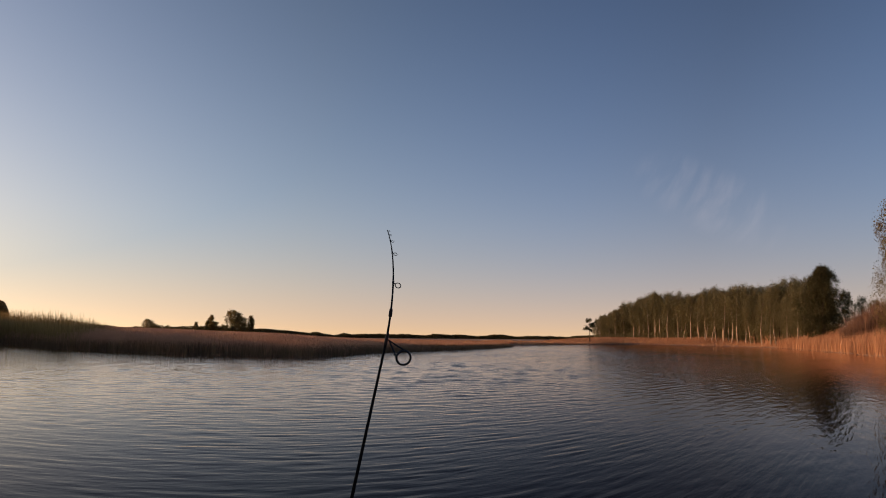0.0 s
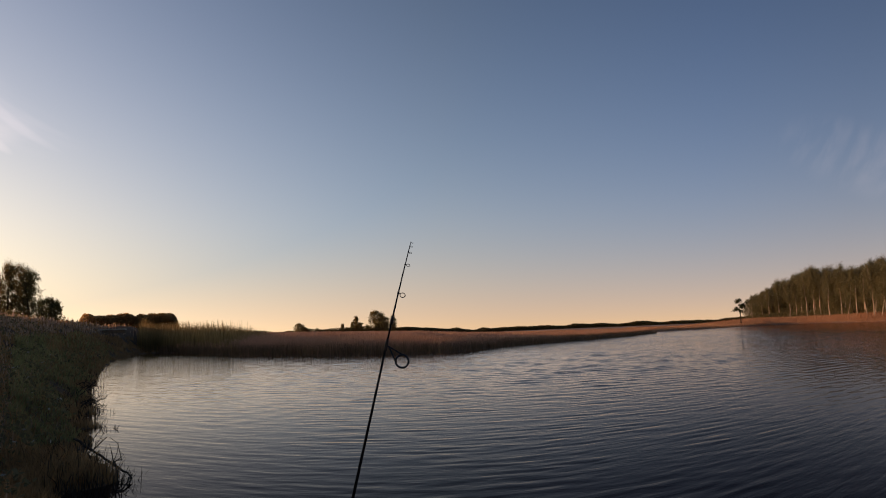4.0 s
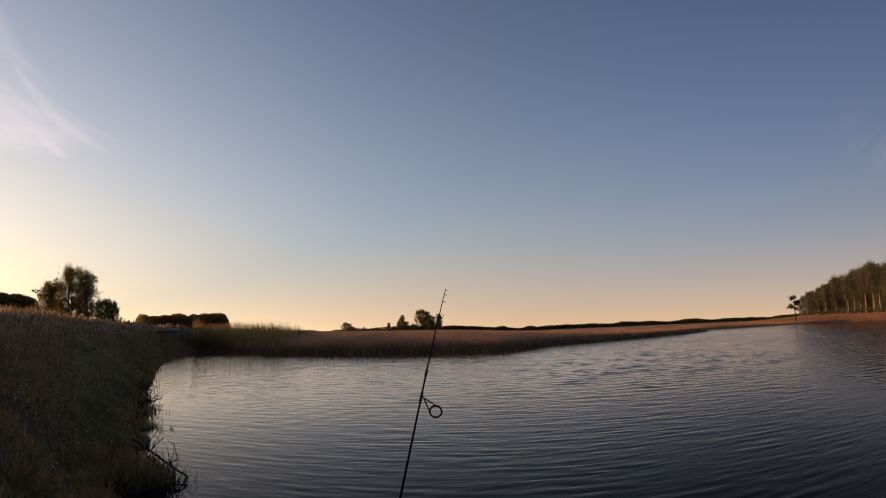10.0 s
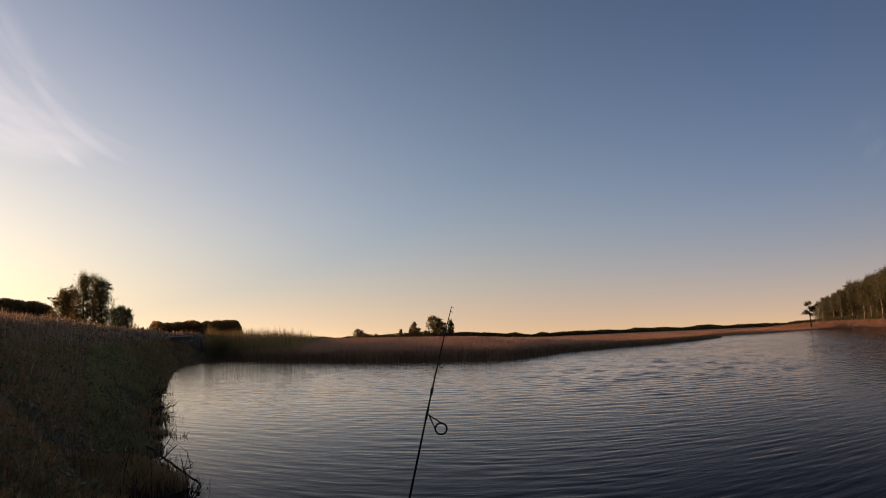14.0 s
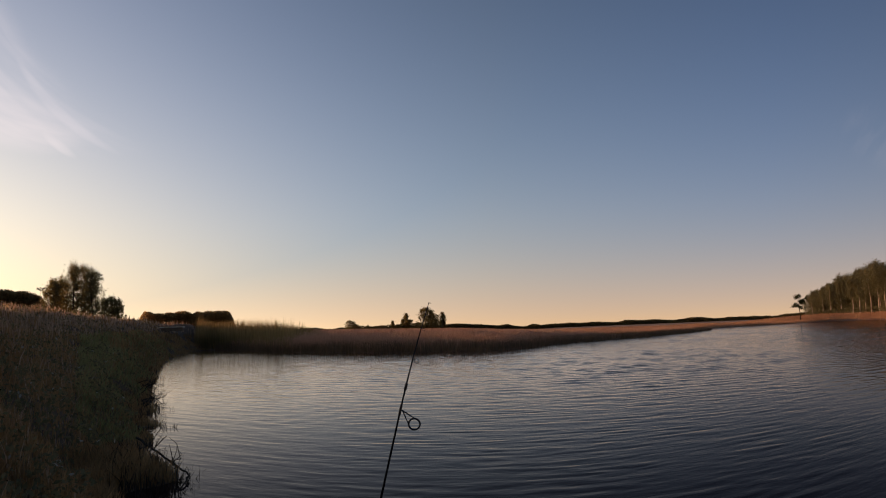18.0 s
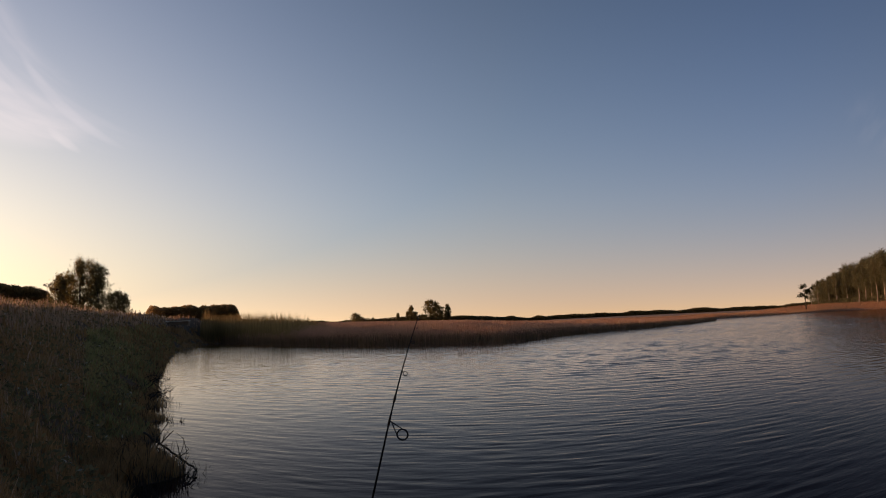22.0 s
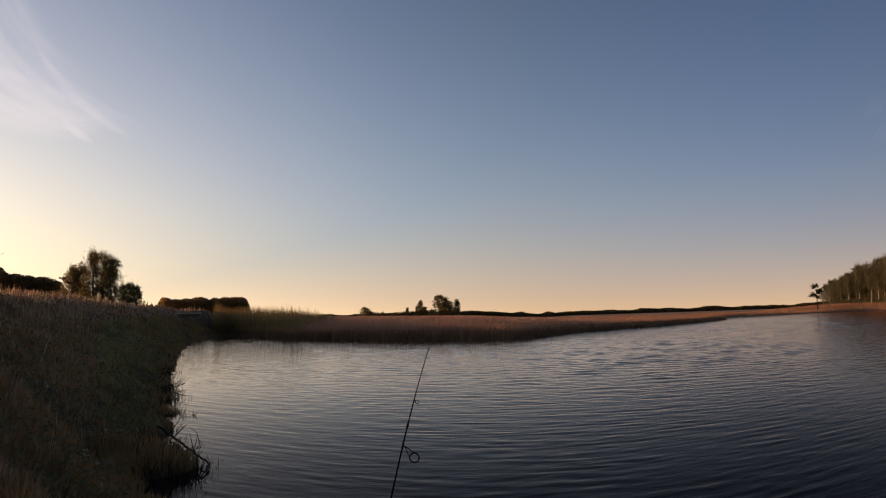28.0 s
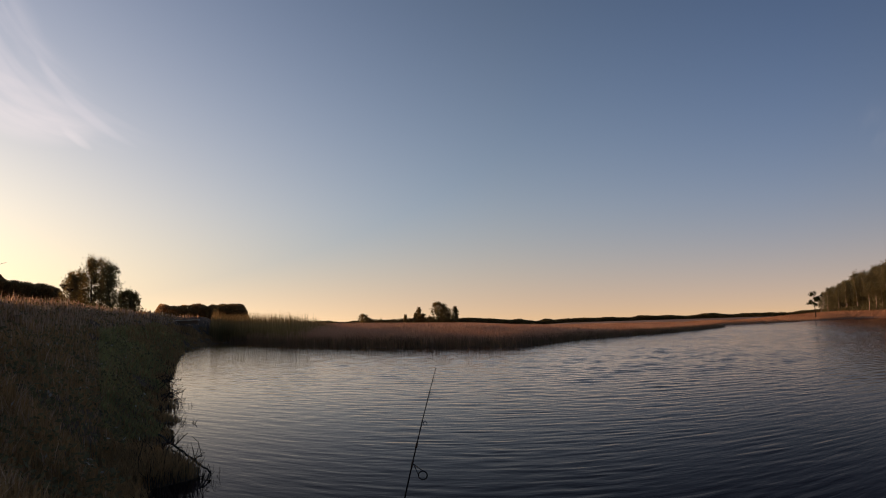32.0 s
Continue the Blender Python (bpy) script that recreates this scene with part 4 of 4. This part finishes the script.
branch("dead_branch", "bent dead branch hanging from the bank into the water", [(-4.6, 10.8, 0.26), (-4.0, 10.0, 0.18), (-3.5, 9.35, 0.10), (-3.13, 8.88, 0.05), (-3.06, 8.4, 0.02), (-3.03, 7.95, -0.06)], 0.017, 5, 41)
g = np.random.default_rng(42)
for k in range(16):
    d = float(g.uniform(9.5, 26))
    a = -22.1 + g.normal(0, 0.35) + (0.8 if d < 11 else 0)
    x, y = place(a - 0.9, d)
    z = ground_at(x, y)
    e = place(a + g.uniform(0.6, 1.9) * 12 / (d + 4), d + g.uniform(-0.5, 0.5))
    branch("dead_branch", "thin dead branch leaning out over the water", [(x, y, z), ((x + e[0]) / 2, (y + e[1]) / 2, z + g.uniform(0.1, 0.3)), (e[0], e[1], g.uniform(0.03, 0.35))], 0.013, 6, 50 + k)


def bank_leaves(name, label, seed, n, size, up, mat, d_range, category):
    """Broad leaves among the grass."""
    g = np.random.default_rng(seed)
    az = np.radians(g.uniform(-36, -19, 3 * n))
    d = np.exp(g.uniform(math.log(d_range[0]), math.log(d_range[1]), 3 * n))
    x, y = d * np.sin(az), d * np.cos(az)
    sd = from_shore(x, y)
    ok = (sd > 0.1) & (sd < 7) & (on_bank(x, y) > 0.2) & (np.sin(x * 2.1 + y) * np.sin(y * 1.3 - x) > -0.25)
    x, y, d = x[ok][:n], y[ok][:n], d[ok][:n]
    c = np.stack([x, y, ground(x, y) + g.uniform(*up, len(x))], 1)
    v, f = leaves(g, c, g.uniform(0.6, 1.3, len(x)) * size * (0.6 + d / 25), 0.2)
    return tagged(new(name, mesh_of(name, v, f, mat)), label, category, kind="stuff")


bank_leaves("weeds", "broad-leaved weeds among the bank grass", 61, 8000, 0.036, (0.05, 0.42), WEED, (6, 60), "weeds")
bank_leaves("withered_leaves", "scattered pale withered leaves in the grass", 62, 170, 0.030, (0.22, 0.42), PALE, (7, 34), "leaves")


def sod(x, y, size, seed):
    """A clump of turf that hangs over the water: a lump of earth, blades and dead stalks."""
    g = np.random.default_rng(seed)
    ob = thing("sod_clump", "dark clump of earth and turf at the water's edge", "turf", "clumps along the edge", at=(x, y, 0))
    bm = bmesh.new()
    bmesh.ops.create_icosphere(bm, subdivisions=3, radius=1)
    for v in bm.verts:
        k = 1 + 0.28 * noise.noise(v.co * 2.2 + Vector((seed, 0, 0))) + 0.10 * noise.noise(v.co * 6)
        v.co = Vector((v.co.x * size * k, v.co.y * size * 1.3 * k, max(v.co.z, -0.6) * size * 0.55 * k + size * 0.12))
    me = bpy.data.meshes.new("earth")
    bm.to_mesh(me)
    bm.free()
    me.materials.append(SOIL)
    part("earth", me, ob)
    n = 160
    p = g.normal(0, size * 0.45, (n, 2))
    base = np.stack([p[:, 0], p[:, 1], size * 0.45 * np.sqrt(np.clip(1 - (p**2).sum(1) / size**2, 0, 1))], 1)
    v, f = blades(g, base, g.uniform(0.12, 0.38, n), g.uniform(0.006, 0.014, n), 0.7)
    part("turf", mesh_of("turf", v, f, GRASS), ob, kind="stuff")
    n = 14
    p = g.normal(0, size * 0.5, (n, 2))
    base = np.stack([p[:, 0] + size * 0.5, p[:, 1], np.full(n, -0.02)], 1)
    v, f = blades(g, base, g.uniform(0.2, 0.6, n), g.uniform(0.007, 0.014, n), 0.6)
    part("stubble", mesh_of("stubble", v, f, TWIG), ob, kind="stuff")


g = np.random.default_rng(71)
near_edge = EDGE[(EDGE[:, 1] > 8) & (EDGE[:, 1] < 45) & (EDGE[:, 0] < -3)]
for k in range(16):
    i = int(g.integers(0, len(near_edge) - 1))
    q = near_edge[i] + (near_edge[i + 1] - near_edge[i]) * g.uniform(0, 1)
    sod(float(q[0]) - 0.22, float(q[1]), float(g.uniform(0.10, 0.19)), 80 + k)


def ledge():
    """A worn edge of turf, pale on top and undercut, where the bank meets the reeds."""
    ob = thing("turf_ledge", "worn pale turf ledge with a dark undercut", "turf")
    g = np.random.default_rng(77)
    for name, mat, lift, wide, thick in (("turf_top", PALE, 0.36, 1.0, 0.10), ("earth_face", SOIL, 0.0, 0.9, 0.36)):
        bm = bmesh.new()
        bmesh.ops.create_cube(bm, size=1)
        bmesh.ops.subdivide_edges(bm, edges=bm.edges[:], cuts=7, use_grid_fill=True)
        for v in bm.verts:
            q = Vector((v.co.x * 3.6, v.co.y * 1.6, v.co.z))
            v.co = Vector((q.x, q.y * wide + 0.12 * noise.noise(q * 1.3), (v.co.z + 0.5) * thick + lift + 0.05 * noise.noise(q * 2.1)))
        me = bpy.data.meshes.new(name)
        bm.to_mesh(me)
        bm.free()
        me.materials.append(mat)
        part(name, me, ob)
    x, y = place(-21.15, 88)
    ob.matrix_basis = pose(x, y, ground_at(x, y) + 0.12, 0, 0, 12)


ledge()


def hogweed(az, d, tall, seed):
    """A dead umbel stalk."""
    g = np.random.default_rng(seed)
    x, y = place(az, d)
    z = ground_at(x, y)
    ob = thing("dead_umbel", "dry umbel stalk standing in the grass", "weed", "umbel stalks", at=(x, y, z))
    top = Vector((g.normal(0, 0.05), g.normal(0, 0.05), tall))
    v, f = tube([(0, 0, -0.03), (top.x * 0.3, top.y * 0.3, tall * 0.5), top], [0.008, 0.006, 0.005], 6)
    part("stem", mesh_of("stem", v, f, STRAW), ob)
    for k in range(11):
        a = 2 * math.pi * k / 11
        tip = top + Vector((math.cos(a) * 0.09, math.sin(a) * 0.09, 0.07 + 0.02 * math.sin(k * 3)))
        v, f = tube([top, top.lerp(tip, 0.9), tip, tip + Vector((0, 0, 0.018))], [0.004, 0.003, 0.017, 0.022], 5)
        part("ray", mesh_of("ray", v, f, TWIG), ob)


for az, d, tall in ((-29.35, 23, 1.9), (-29.0, 26, 1.7)):
    hogweed(az, d, tall, int(-az * 10))
x, y = place(-35.2, 14)
branch("bare_shrub_stem", "thin bare stem leaning out over the bank", [(x, y, ground_at(x, y)), (x + 0.15, y + 0.1, 2.6), (*place(-34.5, 14), 3.0), (*place(-33.25, 14), 3.10)], 0.007, 2, 91)


# ---- the fishing rod ----
def fishing_rod():
    rod = thing("fishing_rod", "slim black spinning rod held out over the water", "fishing rod")
    # the blank: straight from the grip to the first guide, then bending away towards the tip
    foot, tip = Vector((-0.0565, 1.0511, 1.6030)), Vector((-0.0105, 1.2966, 1.7813))
    grip_way = Vector((0.0416, 0.0427, 0.1691)).normalized()
    total = (tip - foot).length
    bow = foot + grip_way * total * 0.33

    def at(s):
        """A place on the blank, s from 0 at the first guide to 1 at the tip; below 0 down towards the grip, in metres."""
        if s < 0:
            return foot + grip_way * s
        return foot * (1 - s) ** 2 + bow * (2 * s * (1 - s)) + tip * s * s

    def way(s):
        return grip_way if s < 0 else (at(min(s + 0.01, 1.01)) - at(s - 0.01 if s > 0.01 else 0)).normalized()

    def thick(s):
        return 0.00145 - 0.0008 * s if s > 0 else 0.00145 - 0.0030 * s

    steps = [-0.78 + k * 0.78 / 12 for k in range(12)] + [k / 28 for k in range(29)]
    v, f = tube([at(s) for s in steps], [thick(s) for s in steps], 10)
    part("blank", mesh_of("blank", v, f, BLANK, smooth=True), rod)
    v, f = tube([at(s) for s in (-1.02, -1.01, -0.82, -0.77, -0.76)], [0.010, 0.0125, 0.012, 0.010, 0.005], 12)
    part("grip", mesh_of("grip", v, f, CORK, smooth=True), rod, "cork grip")
    v, f = tube([at(s) for s in (0.215, 0.222, 0.262, 0.27)], [0.0015, 0.0023, 0.0021, 0.0014], 10)
    part("ferrule", mesh_of("ferrule", v, f, WRAP, smooth=True), rod)
    for s, size in ((0.0, 0.0083), (0.45, 0.0036), (0.72, 0.0025), (0.86, 0.0020), (0.94, 0.0016), (0.995, 0.0014)):
        guide = thing("guide", "", "")
        guide.parent = rod
        along = way(s)
        side = Vector((0, 1, 0)).cross(along).normalized()
        out_of = Vector((0, 1, 0)) - along * along.y
        out_of.normalize()
        # the ring hangs beside the blank, a little below its foot
        big = s == 0.0
        centre = at(s) + side * (thick(s) + size * (2.75 if big else 1.5)) - along * size * (0.15 if big else 0.25)
        ring_up = (along * 0.88 - out_of * 0.40).normalized()
        sides, fine = 26, 7
        tubev, tubef = [], []
        for k in range(sides):
            a = 2 * math.pi * k / sides
            out = side * math.cos(a) + ring_up * math.sin(a)
            through_way = side.cross(ring_up)
            for j in range(fine):
                b = 2 * math.pi * j / fine
                tubev.append(centre + out * size + (out * math.cos(b) + through_way * math.sin(b)) * size * 0.17)
        for k in range(sides):
            for j in range(fine):
                p, q = k * fine, ((k + 1) % sides) * fine
                tubef.append((p + j, p + (j + 1) % fine, q + (j + 1) % fine, q + j))
        part("ring", mesh_of("ring", tubev, tubef, STEEL, smooth=True), guide)
        spot = at(s) + along * size * (1.7 if big else 0.3) + side * (thick(s) + size * 0.25)
        for a in (95, 195):
            edge = centre + (side * math.cos(radians(a)) + ring_up * math.sin(radians(a))) * size
            v, f = tube([at(s) + along * size * (1.8 if big else 0.4), spot, edge], [size * 0.11, size * 0.13, size * 0.10], 5)
            part("leg", mesh_of("leg", v, f, STEEL), guide)
        v, f = tube([at(s) + along * size * k for k in ((0.8, 1.0, 2.4, 2.8) if big else (-0.5, -0.2, 1.3, 1.7))], [thick(s) * 1.02, thick(s) * 1.4, thick(s) * 1.35, thick(s) * 1.02], 9)
        part("thread_wrap", mesh_of("thread_wrap", v, f, WRAP, smooth=True), guide)


fishing_rod()
